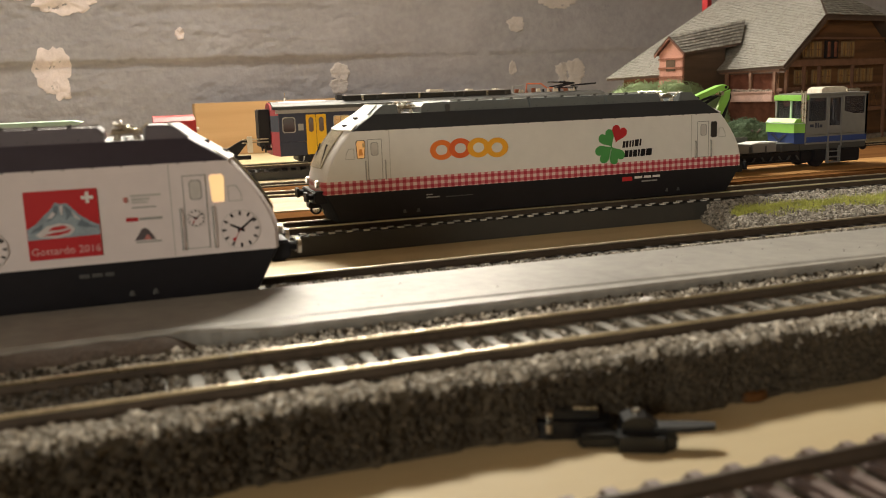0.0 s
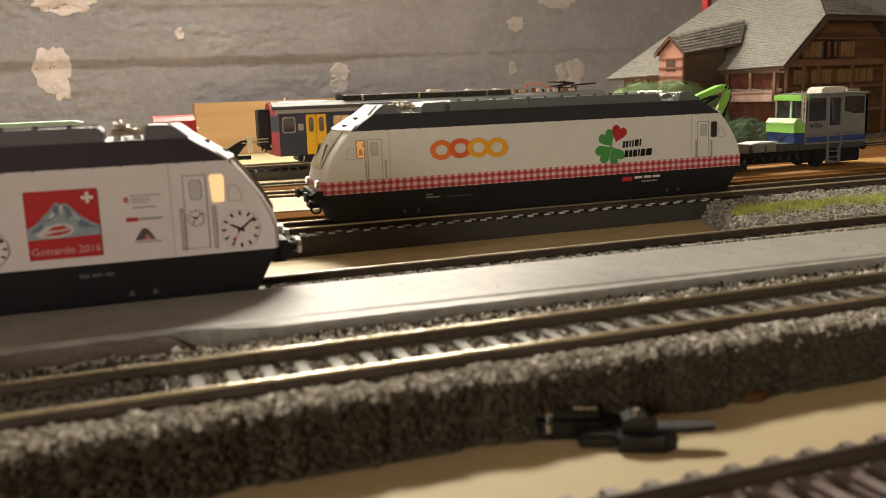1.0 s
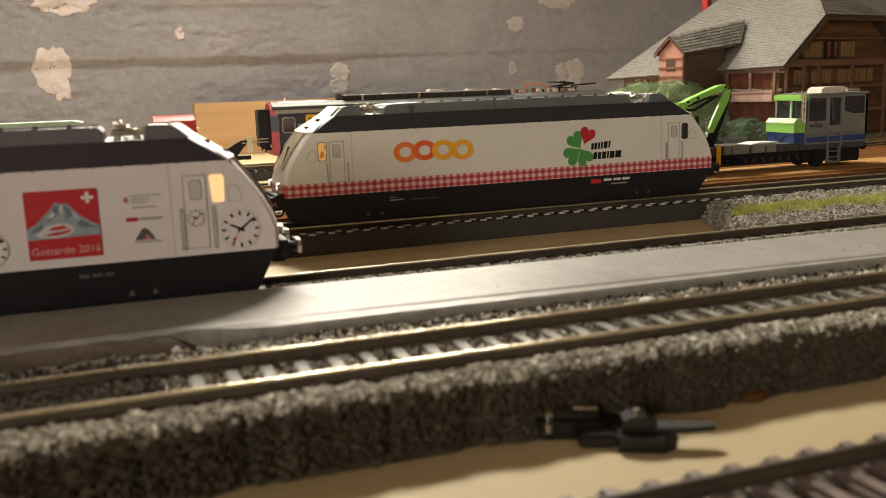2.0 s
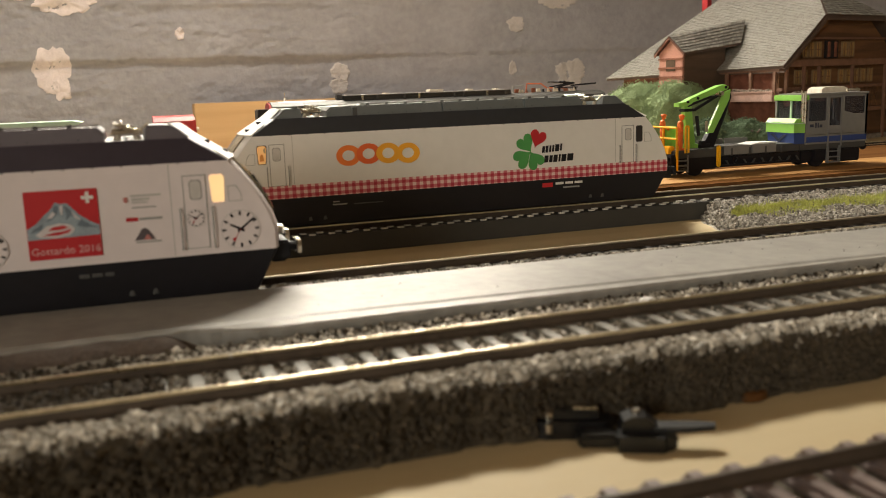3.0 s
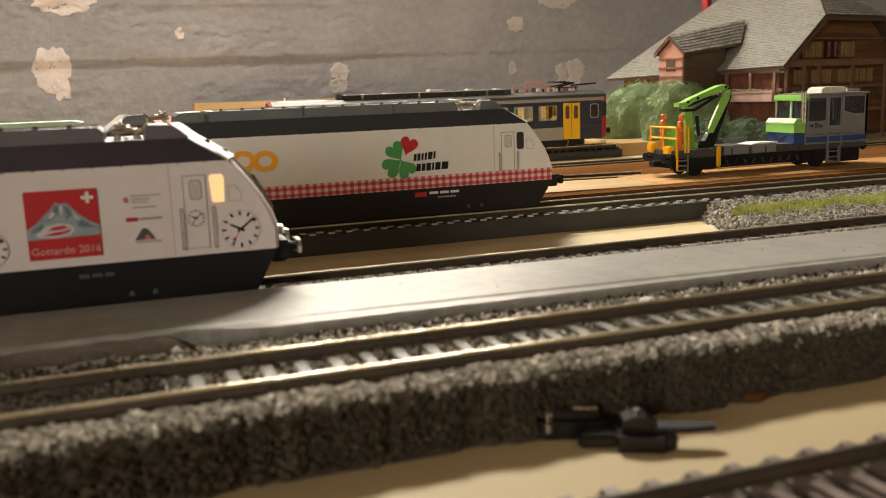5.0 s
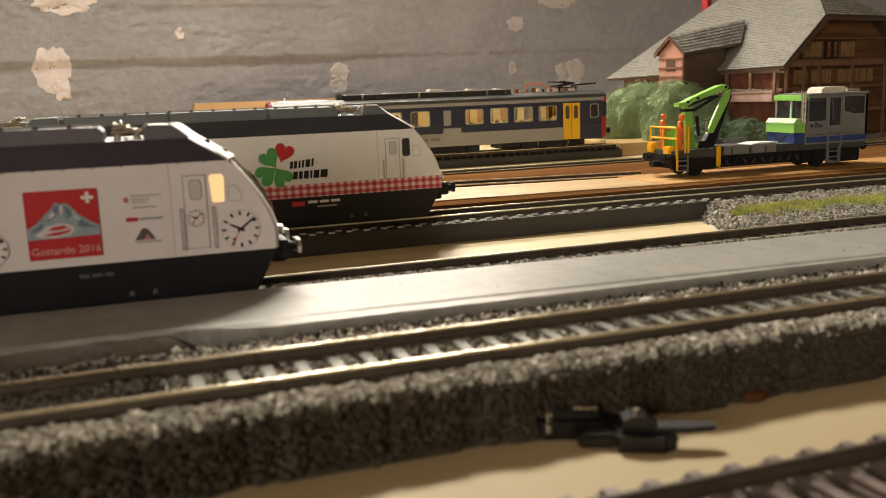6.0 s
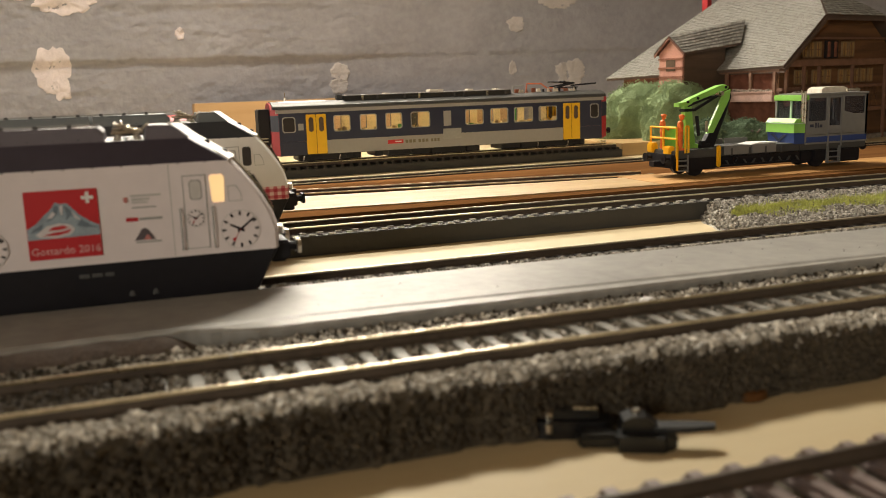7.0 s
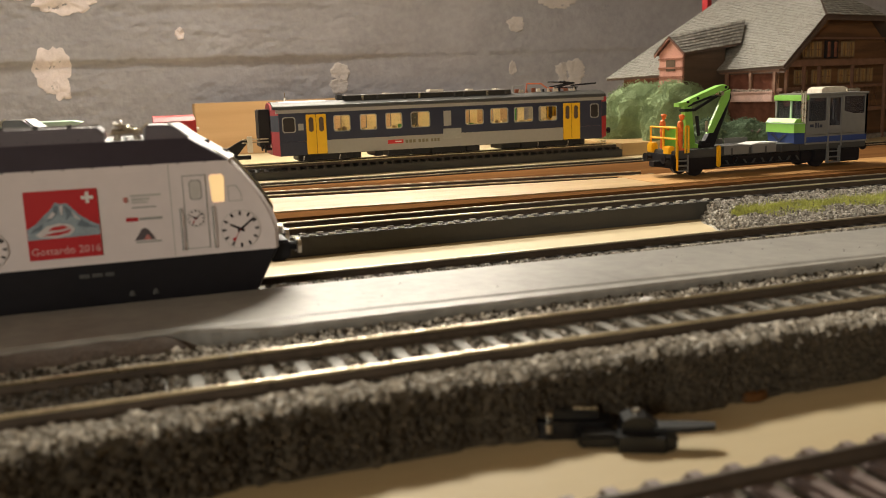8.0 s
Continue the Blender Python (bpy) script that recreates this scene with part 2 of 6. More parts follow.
# ---- mesh helpers (millimetres) ----


def part(name, bm, material, parent=None, label="", smooth=False):
    me = bpy.data.meshes.new(name)
    bmesh.ops.scale(bm, vec=(MM, MM, MM), verts=bm.verts)
    bmesh.ops.recalc_face_normals(bm, faces=bm.faces)
    if smooth:
        for f in bm.faces:
            f.smooth = True
    bm.to_mesh(me)
    bm.free()
    me.materials.append(material)
    if smooth:
        me.set_sharp_from_angle(angle=radians(35))
    ob = new(name, me)
    if parent is not None:
        ob.parent = parent
    if label:
        ob["label"] = label
    return ob


def at(ob, x, y, z, rz=0.0):
    ob.matrix_basis = pose(x * MM, y * MM, z * MM, 0, 0, rz)
    return ob


def group_of(name, x, y, z, rz=0.0, **tags):
    return tagged(at(new(name), x, y, z, rz), **tags)


def add_box(bm, x0, x1, y0, y1, z0, z1, bevel=0.0):
    vs = [bm.verts.new((x, y, z)) for x in (x0, x1) for y in (y0, y1) for z in (z0, z1)]
    fs = [bm.faces.new([vs[i] for i in q]) for q in ((0, 1, 3, 2), (4, 6, 7, 5), (0, 4, 5, 1), (2, 3, 7, 6), (0, 2, 6, 4), (1, 5, 7, 3))]
    if bevel:
        es = list({e for f in fs for e in f.edges})
        bmesh.ops.bevel(bm, geom=es, offset=bevel, segments=2, affect="EDGES")
    return bm


def box(x0, x1, y0, y1, z0, z1, bevel=0.0):
    return add_box(bmesh.new(), x0, x1, y0, y1, z0, z1, bevel)


def add_prism(bm, pts, axis, a, b):
    """An outline drawn out along an axis: 'y' takes (x, z) points, 'x' takes (y, z), 'z' takes (x, y)."""
    def v(p, d):
        return {"y": (p[0], d, p[1]), "x": (d, p[0], p[1]), "z": (p[0], p[1], d)}[axis]
    lo = [bm.verts.new(v(p, a)) for p in pts]
    hi = [bm.verts.new(v(p, b)) for p in pts]
    n = len(pts)
    bm.faces.new(lo)
    bm.faces.new(hi[::-1])
    for i in range(n):
        bm.faces.new((lo[i], hi[i], hi[(i + 1) % n], lo[(i + 1) % n]))
    return bm


def prism(pts, axis, a, b):
    return add_prism(bmesh.new(), pts, axis, a, b)


def add_rod(bm, a, b, r, seg=8):
    a, b = Vector(a), Vector(b)
    q = (b - a).to_track_quat("Z", "Y")
    rings = []
    for p in (a, b):
        rings.append([bm.verts.new(p + q @ Vector((r * math.cos(k * 2 * math.pi / seg), r * math.sin(k * 2 * math.pi / seg), 0))) for k in range(seg)])
    for k in range(seg):
        bm.faces.new((rings[0][k], rings[0][(k + 1) % seg], rings[1][(k + 1) % seg], rings[1][k]))
    bm.faces.new(rings[0][::-1])
    bm.faces.new(rings[1])
    return bm


def rod(a, b, r, seg=8):
    return add_rod(bmesh.new(), a, b, r, seg)


def disc_pts(cx, cz, r, n=24, sx=1.0):
    return [(cx + sx * r * math.cos(2 * math.pi * k / n), cz + r * math.sin(2 * math.pi * k / n)) for k in range(n)]


def add_ring(bm, cx, cz, r1, r0, y0, y1, n=28, sx=1.0):
    """A flat ring on a side wall, standing on the x-z plane."""
    o, i = disc_pts(cx, cz, r1, n, sx), disc_pts(cx, cz, r0, n, sx)
    rows = [[bm.verts.new((p[0], y, p[1])) for p in pts] for pts, y in ((o, y0), (i, y0), (i, y1), (o, y1))]
    for a in range(4):
        for k in range(n):
            bm.faces.new((rows[a][k], rows[a][(k + 1) % n], rows[(a + 1) % 4][(k + 1) % n], rows[(a + 1) % 4][k]))
    return bm


def frame_outline(bm, pts, w, y0, y1):
    """A thin line drawn round an outline on a side wall."""
    n = len(pts)
    cx, cz = sum(p[0] for p in pts) / n, sum(p[1] for p in pts) / n
    inner = [(p[0] - w * (1 if p[0] > cx else -1), p[1] - w * (1 if p[1] > cz else -1)) for p in pts]
    rows = [[bm.verts.new((p[0], y, p[1])) for p in q] for q, y in ((pts, y0), (inner, y0), (inner, y1), (pts, y1))]
    for a in range(4):
        for k in range(n):
            bm.faces.new((rows[a][k], rows[a][(k + 1) % n], rows[(a + 1) % 4][(k + 1) % n], rows[(a + 1) % 4][k]))
    return bm


def rounded(x0, x1, z0, z1, r):
    return [(x0 + r, z0), (x1 - r, z0), (x1, z0 + r), (x1, z1 - r), (x1 - r, z1), (x0 + r, z1), (x0, z1 - r), (x0, z0 + r)]


# ---- setting ----
BOARD_Z = -11.0


def setting():
    t = part("baseboard", box(-900, 1500, 20, 1060, BOARD_Z - 18, BOARD_Z, 1.0), BOARD)
    tagged(t, "pale plywood baseboard of the model railway", "board", kind="structure")
    room = (("floor", (-2500, 2500, -2500, 1125, -60, -29)), ("ceiling", (-2500, 2500, -2500, 1125, 1500, 1540)),
            ("wall_south", (-2500, 2500, -2540, -2500, -29, 1500)), ("wall_west", (-2540, -2500, -2500, 1125, -29, 1500)),
            ("wall_east", (2500, 2540, -2500, 1125, -29, 1500)))
    for n, b in room:
        tagged(part(n, box(*b), ROOMWALL), "plain warm painted room surface", "room", kind="structure")


def smooth_step(t):
    t = max(0.0, min(1.0, t))
    return 0.35 + 0.9 * t * t * (3 - 2 * t)


def wall_y(x, z):
    """Depth of the wall's face: a proud upper coat with a broken lower edge, rough on the west, trowelled smooth on the east."""
    calm = 1.0 - 0.72 * max(0.0, min(1.0, (x - 200) / 160))
    edge = 92 + 2.2 * noise.noise((x * 0.03, 0, 3)) + 1.6 * noise.noise((x * 0.13, 0, 9))
    ledge = -4.6 * calm / (1 + math.exp(-max(-40.0, min(40.0, (z - edge) / 0.8))))
    ledge -= 2.2 * calm / (1 + math.exp(-max(-40.0, min(40.0, (z - 150 - 5 * noise.noise((x * 0.02, 4, 3))) / 1.2))))
    patchy = smooth_step(0.45 + noise.noise((x * 0.012, z * 0.03, 8)))
    d = 1.3 * noise.fractal((x * 0.008, z * 0.022, 0.3), 1.0, 2.1, 4)
    d += 1.25 * calm * patchy * noise.fractal((x * 0.05, z * 0.10, 4.1), 0.7, 2.1, 4)
    d += 0.55 * calm * (noise.noise((x * 0.30, z * 0.42, 2.2)) + 0.6 * noise.noise((x * 0.7, z * 0.9, 5.2)))
    return 1060 - d + ledge


def wall():
    """The rough grey wall behind the layout, a displaced sheet with thickness."""
    nx, nz = 760, 230
    x0, x1, z0, z1 = -420, 1240, -30, 420
    vs, fs = [], []
    for j in range(nz + 1):
        for i in range(nx + 1):
            x, z = x0 + (x1 - x0) * i / nx, z0 + (z1 - z0) * j / nz
            vs.append((x * MM, wall_y(x, z) * MM, z * MM))
    w = nx + 1
    for j in range(nz):
        for i in range(nx):
            a = j * w + i
            fs.append((a, a + 1, a + 1 + w, a + w))
    me = bpy.data.meshes.new("wall_north")
    me.from_pydata(vs, [], fs)
    me.materials.append(WALLMAT)
    for p in me.polygons:
        p.use_smooth = True
    global WALL
    WALL = ob = tagged(new("wall_north", me), "rough grey plaster rock wall with chipped white patches", "wall", kind="structure")
    part("wall_back", box(-2500, 2500, 1075, 1120, -29, 1500), ROOMWALL, ob)


setting()
wall()


def railway_track(y, top, x0, x1, sleeper_mat, label, gap=6.9, depth=4.6, half=15.0, head=None, glints=(), round_off=0.25, gauge=8.8, turn=0.0, joint=None, phase=2.0, wide=1.35):
    """Two rails on sleepers; top is the height of the railheads, turn swings the track about x = 0."""
    ob = group_of("railway_track", 0, y, top, turn, label=label, category="railway track", group="tracks of the layout")
    for s in (-1, 1):
        c = s * gauge
        r = part("rail", box(x0, x1, c - 0.35, c + 0.35, -2.5, -0.5), RAIL_SIDE, ob)
        bm = box(x0, x1, c - 0.5, c + 0.5, -0.7, 0.0, 0.15)
        part("railhead", bm, head or RAIL, r, "shiny worn railhead")
        part("rail_foot", box(x0, x1, c - 1.1, c + 1.1, -2.7, -2.4), RAIL_SIDE, r)
        if joint is not None:
            part("fishplate", box(joint - 5, joint + 5, c - 0.8, c + 0.8, -2.3, -0.75, 0.1), RAIL_SIDE, r, "dark fishplate at a rail joint")
            part("joint_gap", box(joint - 0.3, joint + 0.3, c - 0.54, c + 0.54, -0.6, 0.03), GLINT_JOINT, r)
    first = None
    x = x0 + phase
    while x < x1:
        if first is None:
            first = part("sleeper", box(-wide, wide, -half, half, -depth, -2.6, round_off), sleeper_mat, ob)
            o = first
        else:
            o = new("sleeper", first.data)
            o.parent = ob
        o.matrix_basis = pose(x * MM, random.uniform(-0.25, 0.25) * MM, 0, 0, 0, random.uniform(-0.8, 0.8))
        x += gap
    # pale chips paint the light that glints off the sleeper tops
    plate = None
    for c, shift in glints:
        x = x0 + phase + (shift + 62) * gap
        while x < 262:
            if plate is None:
                plate = o = part("sleeper_glint", box(-1.35, 1.35, -0.75, 0.75, -2.65, -2.0, 0.1), GLINT_JOINT, ob, "pale chip painting a glint of light on a sleeper")
            else:
                o = new("sleeper_glint", plate.data)
                o.parent = ob
            o.matrix_basis = pose((x + random.uniform(-0.3, 0.3)) * MM, c * MM, random.uniform(-0.12, 0.1) * MM, 0, 0, random.uniform(-3, 3))
            x += gap
    return ob


railway_track(169.2, 3.5, -157.7, 560, SLEEPER_DUSTY, "nickel rails on dusty brown sleepers in a raised ballast bed", 6.83, head=RAIL_BRASS, gauge=9.5, half=15.5, joint=15.4)
railway_track(263.6, -0.6, -420, 560, SLEEPER, "nickel rails on dark sleepers beside the grey platform")
railway_track(371.2, 0.0, -420, 760, SLEEPER, "nickel rails on dark sleepers on a dark grey track bed", 7.4, glints=((-15.9, 0.5), (-12.4, 0.0), (10.6, 0.3)))
railway_track(507.5, 0.0, -60, 292, PLANK_DARK, "nickel rails sunk in brown boards behind the wooden plank", gauge=9.6, turn=-8.6)
railway_track(570.0, -2.4, -420, 900, SLEEPER, "dark sleepered track in front of the railcar", 7.4)
railway_track(698.4, 0.0, -420, 398, SLEEPER, "dark track under the blue railcar")
railway_track(96.6, -3.0, -60, 420, SLEEPER_ROSE, "dull brown rails on sleepers with rounded ends", 7.4, 5.4, 17.0, RAIL_SIDE, round_off=1.1, phase=5.1, wide=2.2)

# ---- chipped patches on the wall ----
def chip(x, z, rx, rz, seed, material):
    """A patch of bare plaster that hugs the wall, its rim torn and its face ridged."""
    rnd = random.Random(seed)
    n = 56
    bm = bmesh.new()
    rings = []
    for f, lift in ((1.0, -1.5), (0.97, 0.35), (0.86, 0.9), (0.66, 0.55), (0.42, 0.8), (0.2, 0.45)):
        ring = []
        for k in range(n):
            a = 6.2832 * k / n
            c, q = math.cos(a), math.sin(a)
            d = 1 + 0.30 * noise.noise((c * 1.7 + seed * 5.3, q * 1.7, 1.0)) + 0.16 * noise.noise((c * 5 + seed, q * 5, 4.0)) + 0.05 * noise.noise((c * 14, q * 14, seed)) + rnd.uniform(-0.02, 0.02)
            px, pz = x + c * rx * d * f, z + q * rz * d * f
            bump = 1.1 * noise.noise((px * 0.11, pz * 0.11, seed)) + 0.5 * noise.noise((px * 0.4, pz * 0.4, seed))
            ring.append(bm.verts.new((px, wall_y(px, pz) - lift - (bump if f < 0.9 else 0.0), pz)))
        rings.append(ring)
    c = bm.verts.new((x, wall_y(x, z) - 0.8, z))
    for a, b in zip(rings, rings[1:]):
        for k in range(n):
            bm.faces.new((a[k], a[(k + 1) % n], b[(k + 1) % n], b[k]))
    for k in range(n):
        bm.faces.new((rings[-1][k], rings[-1][(k + 1) % n], c))
    part("plaster_chip", bm, material, WALL, "chipped white plaster patch", smooth=True)


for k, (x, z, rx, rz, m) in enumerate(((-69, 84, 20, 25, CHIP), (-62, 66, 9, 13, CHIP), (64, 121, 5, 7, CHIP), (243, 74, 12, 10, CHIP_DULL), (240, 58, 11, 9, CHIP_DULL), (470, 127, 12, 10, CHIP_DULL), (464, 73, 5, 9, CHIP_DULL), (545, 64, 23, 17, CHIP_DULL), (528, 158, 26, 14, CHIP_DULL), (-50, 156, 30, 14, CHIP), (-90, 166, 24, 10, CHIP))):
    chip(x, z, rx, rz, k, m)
# ---- locomotives ----
# height, half length of the side wall and half width at each level
LEVELS = ((1.5, 92.6, 15.2), (8.0, 95.8, 16.6), (13.07, 98.5, 17.2), (18.3, 98.5, 17.2), (23.3, 97.0, 17.2), (27.3, 95.0, 17.2),
          (31.4, 92.3, 17.2), (35.0, 89.6, 17.2), (38.0, 87.0, 17.0), (41.2, 82.2, 16.3), (44.3, 77.4, 15.2), (47.6, 73.2, 13.6))
NOSE = ((0.0, 1.0), (0.3, 0.985), (0.9, 0.90), (1.9, 0.64), (2.6, 0.33), (2.9, 0.0))
NN = 2 * len(NOSE) - 1


def loco_ring(level, out=0.0):
    z, a, w = level
    pts = [(a + n + out, -w * f) for n, f in NOSE] + [(a + n + out, w * f) for n, f in NOSE[-2::-1]]
    pts += [(-x, -y) for x, y in pts]
    return [(x, y, z) for x, y in pts]


def loft(levels, which="all", cap=True, out=0.0, only=None, end=0):
    """A skin through the level outlines: all round, the two ends alone or the two sides alone."""
    bm = bmesh.new()
    rings = [[bm.verts.new(p) for p in loco_ring(l, out)] for l in levels]
    n = len(rings[0])
    for a, b in zip(rings, rings[1:]):
        for k in range(n):
            side = k in (NN - 1, n - 1)
            if which == "all" or (which == "side") == side:
                if (only is None or (k % NN) in only) and (end == 0 or (end > 0) == (k < NN)):
                    bm.faces.new((a[k], a[(k + 1) % n], b[(k + 1) % n], b[k]))
    if cap and which == "all":
        bm.faces.new(rings[0][::-1])
        bm.faces.new(rings[-1])
    loose = [v for v in bm.verts if not v.link_faces]
    bmesh.ops.delete(bm, geom=loose, context="VERTS")
    return bm


def solid(bm, t):
    bmesh.ops.recalc_face_normals(bm, faces=bm.faces)
    bmesh.ops.solidify(bm, geom=list(bm.faces), thickness=t)
    return bm


def clock_face(ob, name, cx, cz, r, y):
    c = part(name, prism(disc_pts(cx, cz, r, 36), "y", y - 0.10, y + 0.2), WHITE_PINKLIT, ob, "white clock face with black bars")
    part("rim", add_ring(bmesh.new(), cx, cz, r + 0.06, r - 0.06, y - 0.14, y, 36), PANEL, c)
    for k in range(12):
        a = k * math.pi / 6
        d, s = Vector((math.sin(a), math.cos(a))), Vector((math.cos(a), -math.sin(a)))
        w, r0 = r * 0.055, r * 0.74
        q = [Vector((cx, cz)) + d * u + s * v for u, v in ((r0, -w), (r * 0.95, -w), (r * 0.95, w), (r0, w))]
        part("hour_bar", prism([(p.x, p.y) for p in q], "y", y - 0.22, y - 0.05), BLACK, c)
    for name2, deg, ln, w in (("hour_pointer", -62, 0.62, 0.07), ("minute_pointer", 52, 0.92, 0.055)):
        a = radians(deg)
        d, s = Vector((math.sin(a), math.cos(a))), Vector((math.cos(a), -math.sin(a)))
        q = [Vector((cx, cz)) + d * r * u + s * r * v for u, v in ((-0.2, -w), (ln, -w * 0.7), (ln, w * 0.7), (-0.2, w))]
        part(name2, prism([(p.x, p.y) for p in q], "y", y - 0.30, y - 0.08), BLACK, c)
    a = radians(215)
    tip = (cx + math.sin(a) * r * 0.62, cz + math.cos(a) * r * 0.62)
    part("second_pointer", add_prism(rod((cx, y - 0.3, cz), (tip[0], y - 0.3, tip[1]), 0.06, 6), disc_pts(*tip, r * 0.09, 12), "y", y - 0.36, y - 0.1), RED, c)


def text_plate(name, body, size, x, z, y, material, parent, tilt=0.0):
    cu = bpy.data.curves.new(name, "FONT")
    cu.body, cu.size, cu.extrude, cu.resolution_u = body, size, 0.06, 3
    tmp = new(name, cu)
    dg = bpy.context.evaluated_depsgraph_get()
    me = bpy.data.meshes.new_from_object(tmp.evaluated_get(dg))
    bpy.data.objects.remove(tmp)
    me.transform(Matrix.Translation((x, y, z)) @ Matrix.Rotation(radians(90), 4, "X"))
    me.transform(Matrix.Scale(MM, 4))
    me.materials.clear()
    me.materials.append(material)
    ob = new(name, me)
    ob.parent = parent
    return ob


def bar(name, x0, x1, z0, z1, y, material, parent, label=""):
    return part(name, box(x0, x1, y - 0.12, y + 0.1, z0, z1), material, parent, label)


def cab_end(ob, s, lit):
    """Door, cab window, panel outline and grab rails of one end of the side; s is the end."""
    y = -17.2

    def fl(pts):
        return [(s * x, z) for x, z in pts]
    low = 18.4 if ob.get("banded") else 15.1
    door = part("cab_door", prism(fl([(75.3, low), (80.8, low), (80.8, 34.3), (75.3, 34.3)]), "y", y - 0.15, y + 0.3), WHITE if ob.get("banded") else WHITE_PINKLIT, ob)
    part("door_seam", frame_outline(bmesh.new(), fl([(75.0, low - 0.2), (81.1, low - 0.2), (81.1, 34.6), (75.0, 34.6)]), 0.24, y - 0.12, y + 0.1), GREYLINE, door)
    part("door_window", prism(fl(rounded(76.9, 79.5, 28.3, 33.0, 0.5)), "y", y - 0.2, y), DOOR_PANE, door)
    part("window_seal", frame_outline(bmesh.new(), fl(rounded(76.6, 79.8, 28.0, 33.3, 0.6)), 0.24, y - 0.28, y - 0.1), GREYLINE, door)
    pts = [(82.6, 27.0), (85.4, 27.0), (85.6, 27.6), (85.9, 33.6), (85.3, 34.4), (82.4, 34.4), (81.9, 33.8), (82.3, 27.5)] if lit else rounded(82.2, 85.5, 27.0, 34.3, 0.6)
    w = part("cab_window", prism(fl(pts), "y", y - 0.14, y + 0.2), (CAB_DIM if ob.get("banded") else CAB_LIT) if lit else GLASS_DARK, ob, "lit cab side window" if lit else "dark cab side window")
    part("window_frame", frame_outline(bmesh.new(), fl(pts), 0.22, y - 0.25, y + 0.1), CAB_RIM if lit and not ob.get("banded") else RUBBER, w)
    if lit and ob.get("banded"):
        part("driver_seat", prism(fl([(83.0, 28.4), (84.9, 28.2), (84.7, 30.2), (84.2, 31.0), (83.4, 30.8)]), "y", y - 0.17, y - 0.10), SEAT_AMBER, w, "amber driver's seat behind the glass")
        part("cab_shade", prism(fl([(82.5, 31.6), (83.1, 31.4), (83.2, 33.2), (82.4, 33.4)]), "y", y - 0.17, y - 0.10), SEAT_TAN, w)
    part("panel_seam", frame_outline(bmesh.new(), fl([(86.6, 26.9), (90.4, 26.9), (90.0, 29.4), (88.9, 31.2), (86.6, 31.2)]), 0.22, y - 0.10, y + 0.1), PANEL, ob)
    for xr in (73.9, 82.2):
        part("grab_rail", add_rod(add_rod(rod((s * xr, y - 0.9, low - 0.3), (s * xr, y - 0.9, 26.0), 0.20, 6), (s * xr, y - 0.9, low), (s * xr, y + 0.1, low), 0.25, 6), (s * xr, y - 0.9, 25.7), (s * xr, y + 0.1, 25.7), 0.25, 6), GREYLINE, ob)
        # grey strip paints the grab rail's shadow on the side wall
        part("rail_shadow", prism(fl([(xr - 0.16, low - 0.2), (xr + 0.16, low - 0.2), (xr + 0.16, 26.0), (xr - 0.16, 26.0)]), "y", y - 0.08, y + 0.1), PANEL, ob)


def loco_end(ob, s):
    for y in (-10.0, 10.0):
        b = part("buffer", rod((s * 100.5, y, 12.2), (s * 105.4, y, 12.2), 1.3, 10), BLACK, ob)
        part("buffer_plate", prism([(y - 2.7, 10.3), (y + 2.7, 10.3), (y + 3.0, 12.2), (y + 2.7, 14.1), (y - 2.7, 14.1), (y - 3.0, 12.2)], "x", s * 105.2, s * 106.3), BLACK if ob.get("banded") else STEEL, b)
        h = part("headlight", prism(disc_pts(y, 17.2, 1.5, 14), "x", s * 99.0, s * 101.6), STEEL, ob)
        part("headlight_lens", prism(disc_pts(y, 17.2, 1.2, 14), "x", s * 101.5, s * 101.8), LENS, h)
    part("headstock", box(min(s * 97, s * 103), max(s * 97, s * 103), -14, 14, 9.5, 14.2, 0.4), BLACK, ob)
    c = part("coupler", box(min(s * 99, s * 103.5), max(s * 99, s * 103.5), -3.2, 3.2, 6.5, 9.0, 0.4), BLACK, ob)
    part("nose_step", box(min(s * 98, s * 102.2), max(s * 98, s * 102.2), -15, -11.5, 14.1, 14.7), BLACK, ob)
    if s > 0:
        return
    part("coupler_loop", add_ring(bmesh.new(), s * 100.2, 6.0, 2.4, 1.7, -1.2, 1.2, 20), BLACK, c, "black coupling loop")
    part("coupler_hook", prism([(s * 97.0, 4.8), (s * 102.0, 4.8), (s * 102.9, 6.4), (s * 102.0, 6.6), (s * 101.4, 5.8), (s * 97.0, 5.8)], "y", -0.9, 0.9), STEEL, c, "bright coupling hook")


